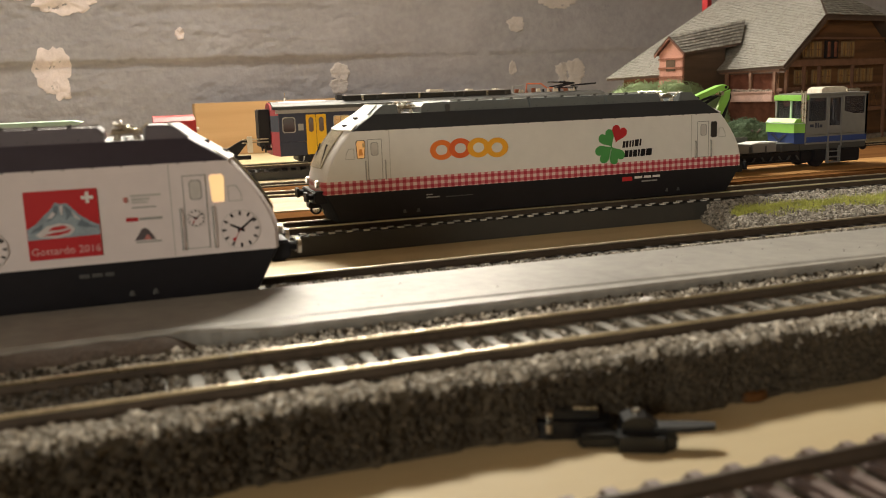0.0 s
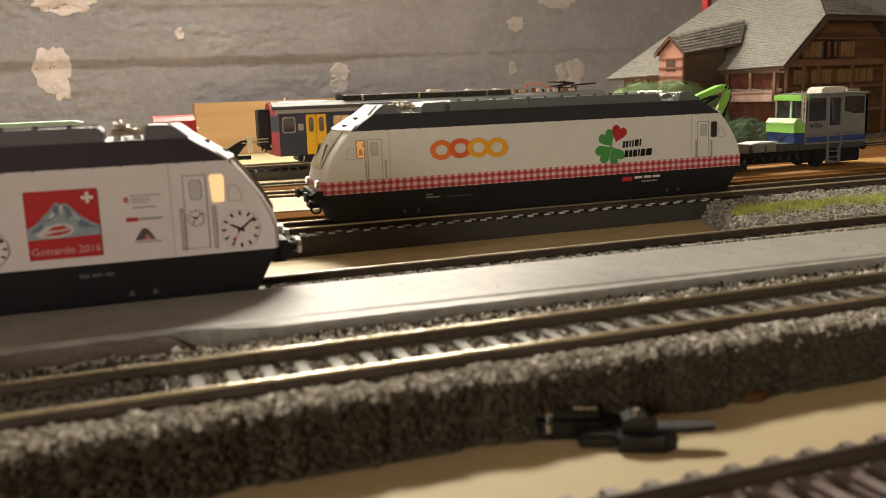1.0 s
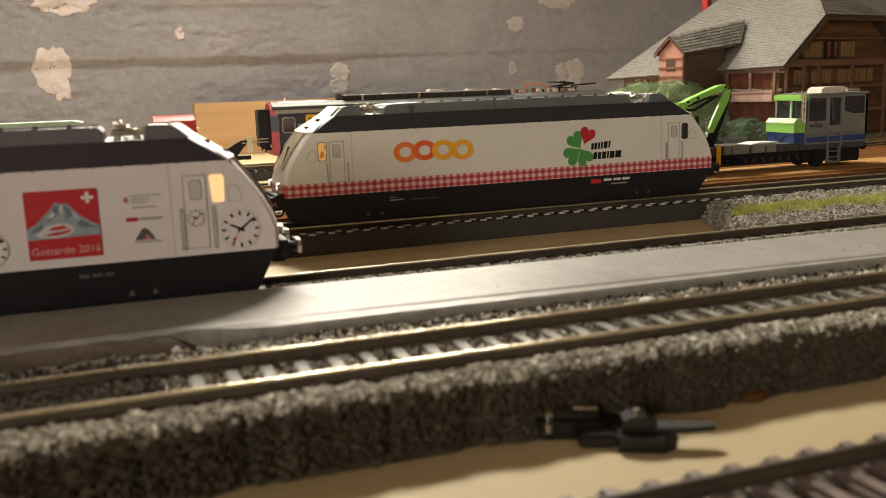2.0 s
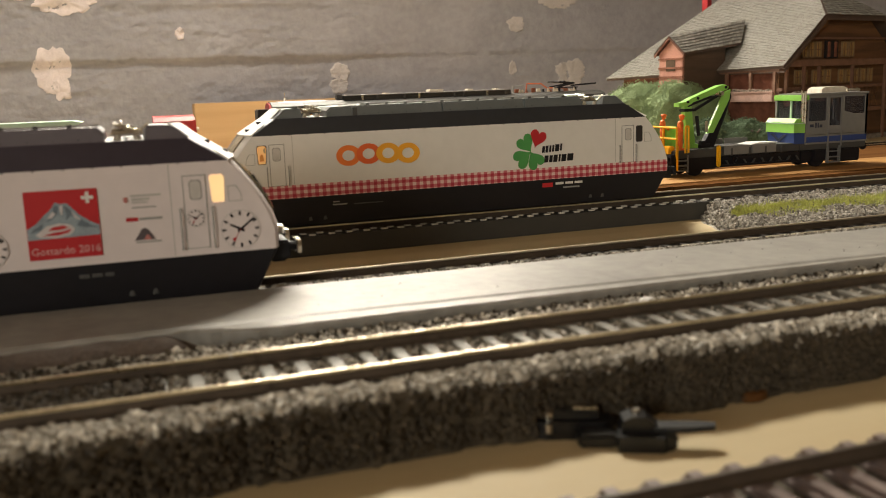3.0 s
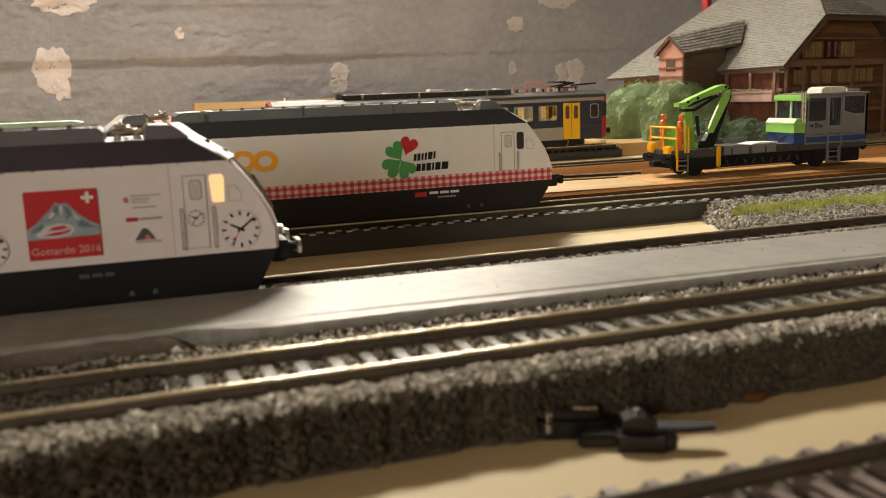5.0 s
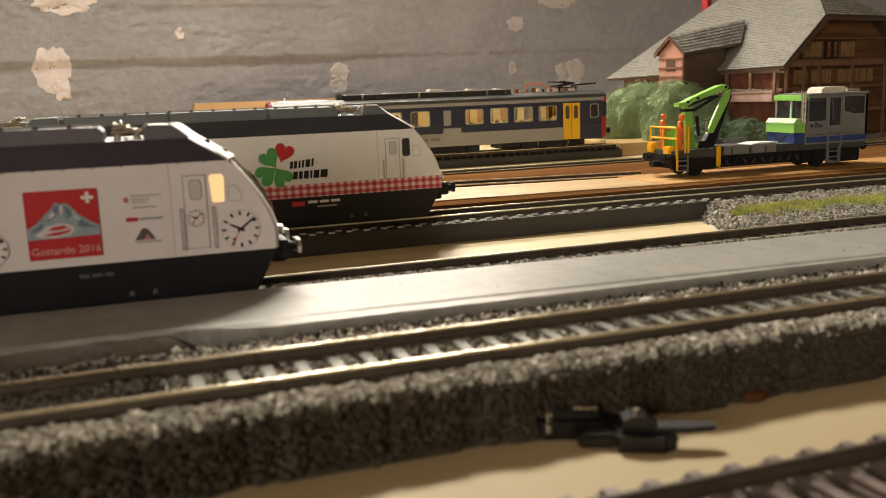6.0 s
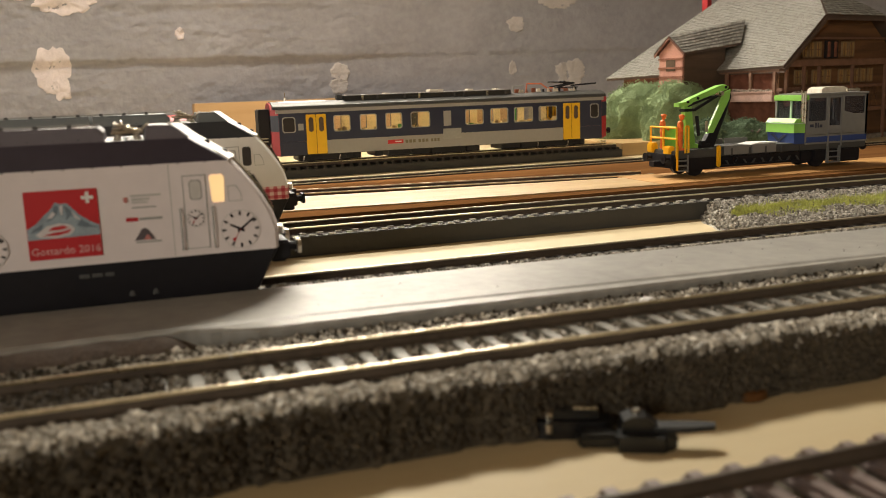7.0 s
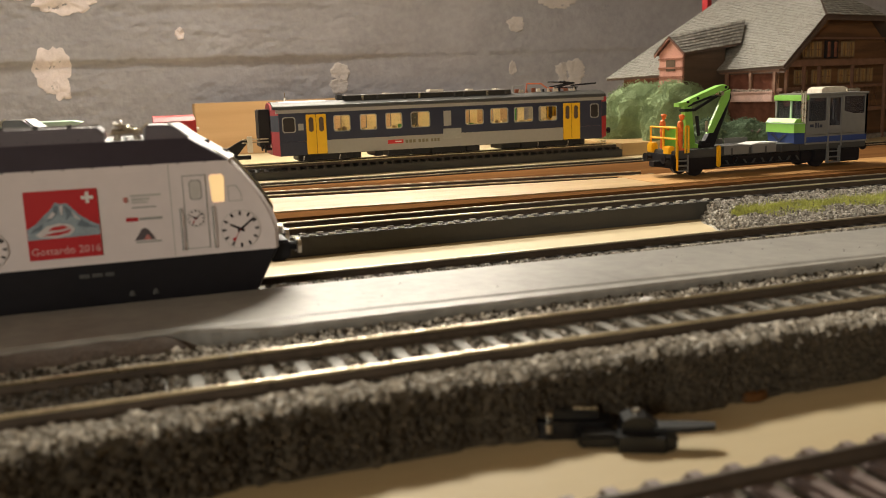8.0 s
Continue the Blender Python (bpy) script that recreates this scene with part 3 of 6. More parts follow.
def locomotive(x, y, z, label, banded, lit_end):
    ob = group_of("electric_locomotive", x, y, z, label=label, category="locomotive", group="electric locomotives")
    ob["banded"] = banded
    paint, top_paint, cover_paint = (WHITE, ROOF_DARK, ROOF_GREY) if banded else (WHITE_PINKLIT, ROOF_PINKLIT, FAIRING_PINKLIT)
    part("underframe", loft(LEVELS[:3]), BLACK, ob, "black skirt", smooth=True)
    if banded:
        part("gingham_band", loft(LEVELS[2:4]), GINGHAM, ob, "red and white gingham band", smooth=True)
        part("body", loft(LEVELS[3:9]), paint, ob, "white ribbed body shell", smooth=True)
    else:
        part("body", loft(LEVELS[2:9]), paint, ob, "white ribbed body shell", smooth=True)
    for e in (-1, 1):
        tops = [(z, a, w * k) for (z, a, w), k in zip(LEVELS[8:], (1.0, 0.80, 0.60, 0.42))]
        front = part("cab_front", solid(loft(tops, "nose", end=e, out=0.3), -0.6), paint, ob, "white sloping cab front", smooth=True)
        for xx, zz in ((85.6, 39.4), (81.0, 42.2)):
            part("front_slot", prism([(-9.0, zz), (-5.0, zz), (-5.0, zz + 1.1), (-9.0, zz + 1.1)], "x", e * (xx + 1.2), e * (xx + 2.6)), BLACK, front)
        part("windscreen", solid(loft(LEVELS[4:9], "nose", out=0.25, only=range(3, NN - 4), end=e), -0.3), SCREEN, ob, "windscreen with a pale reflection put into its colour", smooth=True)
        for yy in (-9.5, 2.5):
            part("wiper", add_rod(rod((e * (99.3 + 0.03 * yy), yy, 24.2), (e * (96.4 + 0.03 * yy), yy + 3.2, 30.4), 0.28, 6), (e * (98.5 + 0.03 * yy), yy + 0.4, 26.0), (e * (95.3 + 0.03 * yy), yy + 4.6, 32.6), 0.4, 6), BLACK, ob, "black windscreen wiper")
    roof = part("roof", loft(LEVELS[8:11], "all"), top_paint, ob, "dark grey sloping roof", smooth=True)
    bm = bmesh.new()
    for k in range(24):
        xx = -80 + k * 7
        add_box(bm, xx, xx + 0.6, -17.2, -16.6, 37.75, 38.15)
    part("gutter_lugs", bm, top_paint, roof)["kind"] = "stuff"
    for s in (-1, 1):
        part("cab_hood", prism([(s * 66.8, 44.2), (s * 67.6, 47.7), (s * 73.4, 47.6), (s * 77.4, 44.2)], "y", -14.4, 14.4), cover_paint, ob)
        part("hood_edge", add_rod(add_rod(rod((s * 67.6, -14.3, 47.8), (s * 73.4, -14.3, 47.7), 0.28, 6), (s * 73.4, -14.3, 47.7), (s * 77.6, -14.5, 44.2), 0.28, 6), (s * 67.5, -14.3, 47.8), (s * 66.8, -14.3, 44.3), 0.28, 6), cover_paint, ob)
        pg = part("pantograph", add_rod(rod((s * 58.5, -11, 46.2), (s * 66.5, -11, 46.2), 0.4, 6), (s * 58.5, 9, 46.2), (s * 66.5, 9, 46.2), 0.4, 6), BRASS, ob, "folded brass pantograph")
        for xx, yy in ((60, -10.5), (65, -10.5), (60, 8), (65, 8)):
            part("insulator", add_rod(rod((s * xx, yy, 44.2), (s * xx, yy, 45.2), 0.9, 8), (s * xx, yy, 45.2), (s * xx, yy, 46.0), 0.6, 8), CERAMIC, pg)
        part("contact_strip", add_rod(rod((s * 63, -12, 47.2), (s * 63, 12, 47.2), 0.6, 6), (s * 60, -11, 47.0), (s * 65.5, -10, 46.8), 0.45, 6), BRASS, pg)
        for a, b, r in (((66, -6, 46.4), (59.5, -3, 48.2), 0.5), ((66, 6, 46.4), (59.5, 3, 48.2), 0.5), ((59.5, -9, 48.4), (59.5, 9, 48.4), 0.4), ((61.2, -9, 48.6), (61.2, 9, 48.6), 0.4), ((59, -13, 47.2), (62, -13, 47.6), 0.35), ((64, -12.5, 45.0), (68, -12.5, 48.6), 0.35)):
            part("pantograph_arm", rod((s * a[0], a[1], a[2]), (s * b[0], b[1], b[2]), r, 6), STEEL, pg)
        cab_end(ob, s, s == lit_end)
        loco_end(ob, s)
        f = part("bogie", box(min(s * 43, s * 85), max(s * 43, s * 85), -13.5, 13.5, 2.4, 7.5, 0.8), BLACK, ob)
        for xx in (47.2, 79.2):
            for yy in (-8.2, 8.2):
                w = part("wheel", rod((s * xx, yy - 1.3, 6.2), (s * xx, yy + 1.3, 6.2), 6.2, 24), BLACK, f)
            part("axle_box", box(min(s * xx - 2.4, s * xx + 2.4), max(s * xx - 2.4, s * xx + 2.4), -15.2, -13.2, 3.4, 7.4, 0.5), BLACK, f)
        part("bogie_spring", add_rod(rod((s * 60, -14.6, 3.4), (s * 60, -14.6, 7.0), 1.4, 10), (s * 66, -14.6, 3.4), (s * 66, -14.6, 7.0), 1.4, 10), RUBBER, f)
    # raised fairing in lengths, with a slanted notch between two of them
    for x0, x1, cut in ((-57, -46, 1), (-44.6, -8, 0), (-7.6, 29, 0), (29.6, 57, 2)):
        bm = prism(([(x0, 44.2), (x0 + 0.3, 46.6), (x0 + 1.8, 48.0)] if cut == 1 else [(x0, 44.2), (x0, 48.2)])
                   + ([(x1 - 1.8, 48.0), (x1 - 0.3, 46.6), (x1, 44.2)] if cut == 2 else [(x1 - 0.8, 48.2), (x1, 44.2)]), "y", -14.6, 14.6)
        bmesh.ops.bevel(bm, geom=[e for e in bm.edges if abs(e.verts[0].co.y - e.verts[1].co.y) < 0.1 and min(e.verts[0].co.z, e.verts[1].co.z) > 46], offset=0.6, segments=2, affect="EDGES")
        p = part("roof_fairing", bm, cover_paint, ob, "mid grey roof fairing")
        bm = bmesh.new()
        k = x0 + 3
        while k < x1 - 2:
            add_rod(bm, (k, -14.75, 45.0), (k, -14.4, 45.0), 0.22, 6)
            k += 6
        part("rivets", bm, RUBBER, p)["kind"] = "stuff"
    part("roof_conduit", rod((-43, -12.2, 48.6), (56, -12.2, 48.6), 0.3, 6), GREYLINE, ob)
    for xx in range(-40, 56, 8):
        part("conduit_clip", box(xx, xx + 1.2, -12.8, -11.6, 48.0, 49.0), RUBBER, ob)
    part("fairing_latch", box(-46.2, -44.4, -14.9, -14.0, 44.2, 47.4), RUBBER, ob)
    # fine horizontal ribs of the body side
    bm = bmesh.new()
    low = 19.3 if banded else 14.6
    zz = low
    while zz < 36.5:
        add_box(bm, -70.5, 70.5, -17.29, -17.1, zz, zz + 0.5)
        zz += 1.12
    part("side_ribs", bm, paint, ob)["kind"] = "stuff"
    for xx in (-71.8, 71.8):
        part("body_seam", box(xx - 0.12, xx + 0.12, -17.27, -17.0, 18.5 if banded else 13.3, 37.8), PANEL, ob)
    return ob


def lobe(cx, cz, ang, size):
    """A heart-shaped clover leaf, its point at (cx, cz)."""
    pts = []
    for k in range(28):
        t = 2 * math.pi * k / 28
        hx = 16 * math.sin(t) ** 3 / 17
        hz = (13 * math.cos(t) - 5 * math.cos(2 * t) - 2 * math.cos(3 * t) - math.cos(4 * t) + 17) / 29
        hx, hz = hx * size * 0.53, hz * size
        pts.append((cx + hx * math.cos(ang) + hz * math.sin(ang), cz - hx * math.sin(ang) + hz * math.cos(ang)))
    return pts


def livery_gingham(ob):
    y = -17.35
    # the advertiser's mark: four overlapping plain rings
    for k, (cx, cz, m) in enumerate(((-49.5, 28.6, ORANGE), (-41.2, 28.9, ORANGE_DEEP), (-33.0, 28.7, AMBER), (-24.6, 28.3, AMBER))):
        part("logo_ring", add_ring(bmesh.new(), cx, cz, 4.15, 2.1, y - 0.10 - 0.03 * k, y + 0.1, 32, 1.22), m, ob)
    for ang, cx, cz, s in ((-0.55, 30.6, 25.3, 8.0), (-2.15, 30.6, 25.6, 8.4), (2.6, 30.2, 25.7, 8.0)):
        part("clover_leaf", prism(lobe(cx, cz, ang, s), "y", y - 0.14, y + 0.1), GREEN, ob, "green clover leaf print")
    part("heart_leaf", prism(lobe(32.4, 27.2, 0.36, 7.6), "y", y - 0.16, y + 0.1), RED, ob, "red heart print")
    for x0, x1, z0, z1 in ((35.8, 37.0, 24.8, 27.6), (37.4, 38.6, 24.8, 27.7), (39.2, 40.0, 24.9, 27.8), (40.6, 41.4, 25.0, 27.9), (42.0, 43.8, 25.1, 28.1), (44.4, 45.2, 25.3, 28.3),
                           (36.8, 38.6, 20.5, 23.5), (39.1, 40.6, 20.5, 23.5), (41.1, 43.0, 20.5, 23.6), (43.6, 44.4, 20.6, 23.7), (45.0, 47.2, 20.6, 23.7), (47.8, 50.6, 20.7, 23.8)):
        w = 0.12 * (z1 - z0)
        part("name_bar", prism([(x0, z0), (x1, z0), (x1 + w, z1), (x0 + w, z1)], "y", y - 0.12, y + 0.1), BLACK, ob)
    yb = -16.9
    bar("maker_sign", 36.0, 41.0, 9.7, 12.3, yb, RED, ob, "dark red sign")
    for x0, x1 in ((42.3, 46.2), (47.0, 50.8), (51.6, 55.4)):
        bar("lettering_bar", x0, x1, 10.5, 11.7, yb, PALE, ob)
    bar("lettering_bar", 46, 54, 8.8, 9.4, yb, GREYLINE, ob)
    bar("lettering_bar", -56.7, -54, 10.2, 10.6, yb, GREYLINE, ob)
    bar("lettering_bar", -56.8, -51, 9.0, 9.5, yb, GREYLINE, ob)
    bar("lettering_bar", -48, -36, 8.8, 9.2, yb, RUBBER, ob)


def livery_sign(ob):
    y = -17.4
    s = part("square_sign", box(36.4, 53.8, y - 0.12, y + 0.2, 15.4, 32.9), RED, ob, "red square sign with a white cross and a mountain")
    part("cross", prism([(50.9, 29.2), (51.8, 29.2), (51.8, 30.2), (52.8, 30.2), (52.8, 31.1), (51.8, 31.1), (51.8, 32.1), (50.9, 32.1), (50.9, 31.1), (49.9, 31.1), (49.9, 30.2), (50.9, 30.2)], "y", y - 0.2, y), PALE, s, "white cross")
    part("mountain", prism([(36.5, 20.6), (53.7, 20.9), (53.7, 23.4), (51.4, 24.6), (49.0, 26.4), (47.4, 28.4), (46.2, 29.6), (45.0, 29.4), (43.6, 29.9), (42.4, 28.2), (40.6, 26.6), (38.6, 24.6), (36.5, 23.4)], "y", y - 0.17, y), SIGN_BLUE, s, "slate blue mountain")
    for pts in ([(43.4, 29.2), (44.4, 28.9), (44.0, 27.0), (42.6, 25.6), (41.0, 25.0), (42.4, 26.8)], [(45.6, 28.9), (46.6, 28.3), (48.4, 25.8), (47.0, 26.2), (45.8, 25.0), (46.0, 27.2)],
                [(49.4, 25.2), (51.6, 23.6), (53.4, 22.8), (50.6, 23.0), (48.2, 23.6)], [(38.0, 23.4), (40.4, 24.6), (40.0, 23.0), (37.2, 22.4)]):
        part("rock_shade", prism(pts, "y", y - 0.21, y), SIGN_SLATE, s)
    for pts in ([(44.6, 29.0), (45.4, 29.0), (45.0, 26.2), (44.6, 27.4)], [(42.8, 27.6), (43.6, 27.0), (42.4, 25.8), (41.6, 26.0)], [(47.2, 27.2), (48.0, 26.6), (49.4, 25.0), (48.0, 25.6)]):
        part("snow_streak", prism(pts, "y", y - 0.23, y), SIGN_SNOW, s)
    part("track_swirl", prism([(39.2, 21.2), (43.0, 20.8), (46.6, 21.4), (47.8, 22.8), (46.8, 24.0), (44.4, 24.5), (41.2, 24.0), (39.6, 22.8), (38.4, 21.9)], "y", y - 0.22, y), SIGN_SNOW, s)
    for pts in ([(40.0, 21.6), (43.4, 21.4), (46.2, 22.0), (46.9, 22.9), (45.4, 22.5), (42.6, 22.2)], [(41.4, 22.7), (44.8, 22.9), (46.3, 23.3), (45.0, 23.9), (42.4, 23.6)]):
        part("train_print", prism(pts, "y", y - 0.26, y), RED, s)
    text_plate("sign_words", "Gottardo 2016", 2.72, 36.9, 16.6, y - 0.2, SIGN_PINK, s)
    part("crest", prism([(60.0, 29.9), (61.0, 29.9), (61.0, 28.9), (60.5, 28.3), (60.0, 28.9)], "y", y - 0.1, y + 0.1), SIGN_ROSE, ob)
    for x0, x1, z0, z1, m in ((61.8, 69.4, 29.9, 30.4, PANEL), (62.0, 66.4, 28.9, 29.5, PANEL), (62.0, 66.0, 28.2, 28.6, PANEL), (62.0, 68.0, 26.9, 27.2, GREYLINE),
                              (60.2, 63.2, 23.5, 24.5, RED), (63.5, 69.3, 23.7, 24.3, GREYLINE), (62.2, 68.6, 17.7, 18.1, GREYLINE)):
        bar("small_print_bar", x0, x1, z0, z1, y + 0.1, m, ob)
    part("peak_mark", prism([(61.9, 18.4), (67.2, 18.4), (65.6, 21.0), (64.8, 21.6), (63.9, 21.4), (63.0, 20.0)], "y", y, y + 0.2), SIGN_DARK, ob)
    part("peak_mark", prism([(64.2, 18.5), (66.2, 18.5), (65.2, 19.9)], "y", y - 0.08, y), SIGN_ROSE, ob)
    clock_face(ob, "side_clock", 89.3, 19.2, 5.2, -17.3)
    clock_face(ob, "door_clock", 77.8, 23.1, 2.3, -17.45)
    clock_face(ob, "side_clock", 27.0, 19.0, 4.75, -17.4)
    for x0, x1 in ((47.5, 50.0), (50.6, 53.2), (53.8, 56.0)):
        bar("lettering_bar", x0, x1, 9.6, 10.6, -16.9, RUBBER, ob)


LOCO_A = locomotive(171.7, 371.2, 0.0, "white electric locomotive with red gingham band and rings", True, -1)
livery_gingham(LOCO_A)
LOCO_B = locomotive(-62.7, 263.6, -0.6, "white electric locomotive with red square sign and clocks", False, 1)
livery_sign(LOCO_B)


# ---- railcar on the rear track ----
def wall_with_openings(x0, x1, z0, z1, holes, y0, y1):
    """A wall strip with real openings; holes are (x0, x1, z0, z1), side by side."""
    xs = sorted({x0, x1, *(v for h in holes for v in h[:2])})
    zs = sorted({z0, z1, *(v for h in holes for v in h[2:])})
    bm = bmesh.new()
    grid = {(i, j): bm.verts.new((x, y0, z)) for i, x in enumerate(xs) for j, z in enumerate(zs)}
    faces = []
    for i in range(len(xs) - 1):
        for j in range(len(zs) - 1):
            cx, cz = (xs[i] + xs[i + 1]) / 2, (zs[j] + zs[j + 1]) / 2
            if not any(h[0] < cx < h[1] and h[2] < cz < h[3] for h in holes):
                faces.append(bm.faces.new((grid[i, j], grid[i + 1, j], grid[i + 1, j + 1], grid[i, j + 1])))
    r = bmesh.ops.extrude_face_region(bm, geom=faces, use_keep_orig=True)
    bmesh.ops.translate(bm, vec=(0, y1 - y0, 0), verts=[v for v in r["geom"] if isinstance(v, bmesh.types.BMVert)])
    bmesh.ops.delete(bm, geom=[v for v in bm.verts if not v.link_faces], context="VERTS")
    return bm


def railcar():
    ob = group_of("railcar", 243.6, 698.4, 0.0, -0.36, label="dark blue railcar with yellow doors and red ends", category="railcar")
    W = 16.3
    wins = [(-94, -81.5), (-73.2, -60.5), (-52.8, -40), (-32.2, -17), (13.5, 28.5), (35, 50), (56, 72), (78, 94)]
    holes = [(a, b, 23.2, 34.8) for a, b in wins]
    for s in (-1, 1):
        ys = sorted((s * W, s * (W - 1.2)))
        side = part("body_side", wall_with_openings(-136, 136, 16.8, 38.0, holes + [(-115.5, -100, 17.0, 36.6), (100, 115.5, 17.0, 36.6)], *ys), NAVY, ob, "dark blue side panel")
        part("lower_panel", box(-99.8, 99.8, *ys, 6.4, 16.7), SILVER, ob, "silver grey lower panel")
        for a, b in ((-136, -115.7), (115.7, 136)):
            part("cab_lower_panel", box(a, b, *ys, 6.4, 16.7), NAVY, ob)
        part("upper_band", box(-138, 138, *ys, 38.0, 41.2), SILVER, ob, "light grey band under the roof")
        for a, b, c, d in holes:
            p = part("window", frame_outline(bmesh.new(), rounded(a - 0.4, b + 0.4, c - 0.4, d + 0.4, 1.2), 0.6, s * W - 0.2, s * W + 0.2), GREYLINE, ob)
            part("pane", box(a, b, s * (W - 0.5) - 0.1, s * (W - 0.5) + 0.1, c, d), PANE, p)
        for dx in (-115.5, 100.0):
            for k in range(2):
                a = dx + k * 7.85
                leaf = part("door_leaf", prism(rounded(a, a + 7.5, 6.7, 36.6, 0.4), "y", s * W - 0.35, s * W + 0.35), YELLOW, ob, "yellow folding door leaf")
                part("door_window", prism(rounded(a + 2.0, a + 5.6, 23.5, 34.5, 1.2), "y", s * W - 0.5, s * W + 0.5), GLASS_BROWN, leaf)
            part("door_gap", box(dx + 7.4, dx + 7.9, s * W - 0.2, s * W + 0.2, 6.7, 36.6), BLACK, ob)
    y = -W - 0.15
    bar("pale_panel", -5.3, 1.0, 23.0, 34.8, y, SILVER, ob)
    bar("grille", -6, 9.3, 12.6, 20.8, y, GREYLINE, ob, "grey ventilation grille")
    bar("maker_sign", -52, -39.4, 11.2, 14.2, y, RED, ob, "red sign")
    bar("sign_line", -46, -41, 12.3, 13.2, y - 0.1, PALE, ob)
    for a, b in ((-37.6, -28.5), (-27, -18), (-16.5, -8.5)):
        for k in range(3):
            w = (b - a) / 3
            bar("lettering_bar", a + k * w, a + (k + 0.72) * w, 11.3, 13.7, y, OLIVE_PRINT, ob)
    for a, b in ((-133, -124), (125.5, 132.5)):
        w = part("cab_side_window", prism(rounded(a, b, 24, 34.8, 1.0), "y", y - 0.1, y + 0.3), GLASS_DARK, ob)
        part("window_frame", frame_outline(bmesh.new(), rounded(a - 0.5, b + 0.5, 23.5, 35.3, 1.2), 0.7, y - 0.2, y + 0.2), GREYLINE, w)
    bar("cab_vent", -121.5, -117.5, 25, 30, y, GREYLINE, ob)
    # roof: a curved shell with a raised equipment cover
    sec = [(-16.4, 41.0), (-15.6, 43.2), (-12, 45.2), (-6, 46.4), (0, 46.7), (6, 46.4), (12, 45.2), (15.6, 43.2), (16.4, 41.0)]
    bm = prism(sec, "x", -140, 140)
    roof = part("roof", bm, CAR_ROOF, ob, "grey curved roof", smooth=True)
    part("roof_edge", add_box(box(-136, 136, -16.6, -15.8, 40.6, 41.6), -136, 136, 15.8, 16.6, 40.6, 41.6), RUBBER, roof)
    c = part("equipment_cover", prism([(-10, 46.0), (-9, 49.4), (9, 49.4), (10, 46.0)], "x", -83, 56), CAR_ROOF, ob, "long raised roof cover")
    # lid painted paler than the cover for the light along its top
    part("lit_cover_lid", box(-84, 56, -10.6, 10.6, 49.3, 49.9, 0.2), SILVER, c, "roof cover lid, light on its top put into its pale colour")
    for a, b, h in ((-13, -1, 52.0), (20, 25, 51.2), (-50, -46, 50.5), (44, 47, 50.6)):
        part("roof_vent", box(a, b, -6, 4, 49.8, h, 0.5), CERAMIC, c)
    for k, xx in enumerate((-70, -58, -36, -24, 6, 14, 34, 50)):
        part("cover_bracket", box(xx, xx + 1.6, -11.2, -10.2, 45.6, 49.4), STEEL if k % 3 == 0 else RUBBER, c)
    part("cover_cap", box(-88, -83, -4.5, 4.5, 46.4, 50.6, 0.8), RUBBER, c)
    part("roof_aerial", add_rod(rod((-128, -2, 45), (-128, -2, 53.5), 0.4, 6), (-128, -2, 47), (-128, -2, 49.5), 1.0, 8), STEEL, roof)
    # added pale plate paints the backlit sheen at the roof's end
    part("roof_sheen", prism([(-9, 45.9), (-7, 46.9), (7, 46.9), (9, 45.9)], "x", -134, -98), SILVER, roof, "added pale plate for the sheen on the roof end")
    for xx in range(62, 122, 5):
        part("roof_fitting", box(xx, xx + 1.4 + (xx % 3), -9 + (xx * 7 % 5), -7 + (xx * 7 % 5), 45.8, 48.2 + (xx * 3 % 4) * 0.6, 0.2), (BLACK, CERAMIC, BRICK)[xx % 3], roof)
    # pantograph and its wiring
    pg = part("pantograph", add_rod(add_rod(rod((98, -8, 49.5), (118, -8, 49.5), 0.5, 6), (98, 8, 49.5), (118, 8, 49.5), 0.5, 6), (98, -8, 49.5), (98, 8, 49.5), 0.5, 6), BLACK, ob, "folded black pantograph")
    for a, b in (((99, -8, 50), (117, -3, 53)), ((99, 8, 50), (117, 3, 53)), ((117, -3, 53), (101, -6, 54.2)), ((117, 3, 53), (101, 6, 54.2)), ((104, -12, 54.5), (104, 12, 54.5)), ((100, -12, 54.3), (100, 12, 54.3)), ((112, -7, 51), (136, -6, 52.2))):
        part("pantograph_arm", rod(a, b, 0.75, 6), BLACK, pg)
    for x in (66, 72, 84, 92, 100, 116):
        part("insulator", add_rod(rod((x, -5, 46.0), (x, -5, 47.6), 1.3, 8), (x, -5, 47.6), (x, -5, 49.2), 0.8, 8), CERAMIC if x % 8 else BRICK, pg)
    for pts in (((60, -4, 47), (61, -4, 51.5), (70, -4, 52.6)), ((72, -4, 47), (73, -4, 53.6), (86, -4, 53.2), (92, -4, 48.8)), ((94, -3, 49.6), (108, -3, 48.9))):
        for a, b in zip(pts, pts[1:]):
            part("roof_wire", rod(a, b, 0.6, 6), COPPER if pts[0][0] > 65 else GREYLINE, pg)
    # ends
    for s in (-1, 1):
        pts = [(-16.3, 6.0), (16.3, 6.0), (16.3, 41), (12, 45), (0, 46.6), (-12, 45), (-16.3, 41)]
        bm = bmesh.new()
        a = [bm.verts.new((s * 136, y0, z0)) for y0, z0 in pts]
        b = [bm.verts.new((s * 141.5, y0 * 0.86, 7.5 + (z0 - 6) * 0.955)) for y0, z0 in pts]
        bm.faces.new(a)
        bm.faces.new(b)
        for k in range(len(pts)):
            bm.faces.new((a[k], a[(k + 1) % 7], b[(k + 1) % 7], b[k]))
        e = part("end_wall", bm, END_RED, ob, "red cab front")
        bm = bmesh.new()
        a = [bm.verts.new((s * 136.1, y0, z0)) for y0, z0 in ((-16.5, 24.5), (16.5, 24.5), (16.5, 36.5), (-16.5, 36.5))]
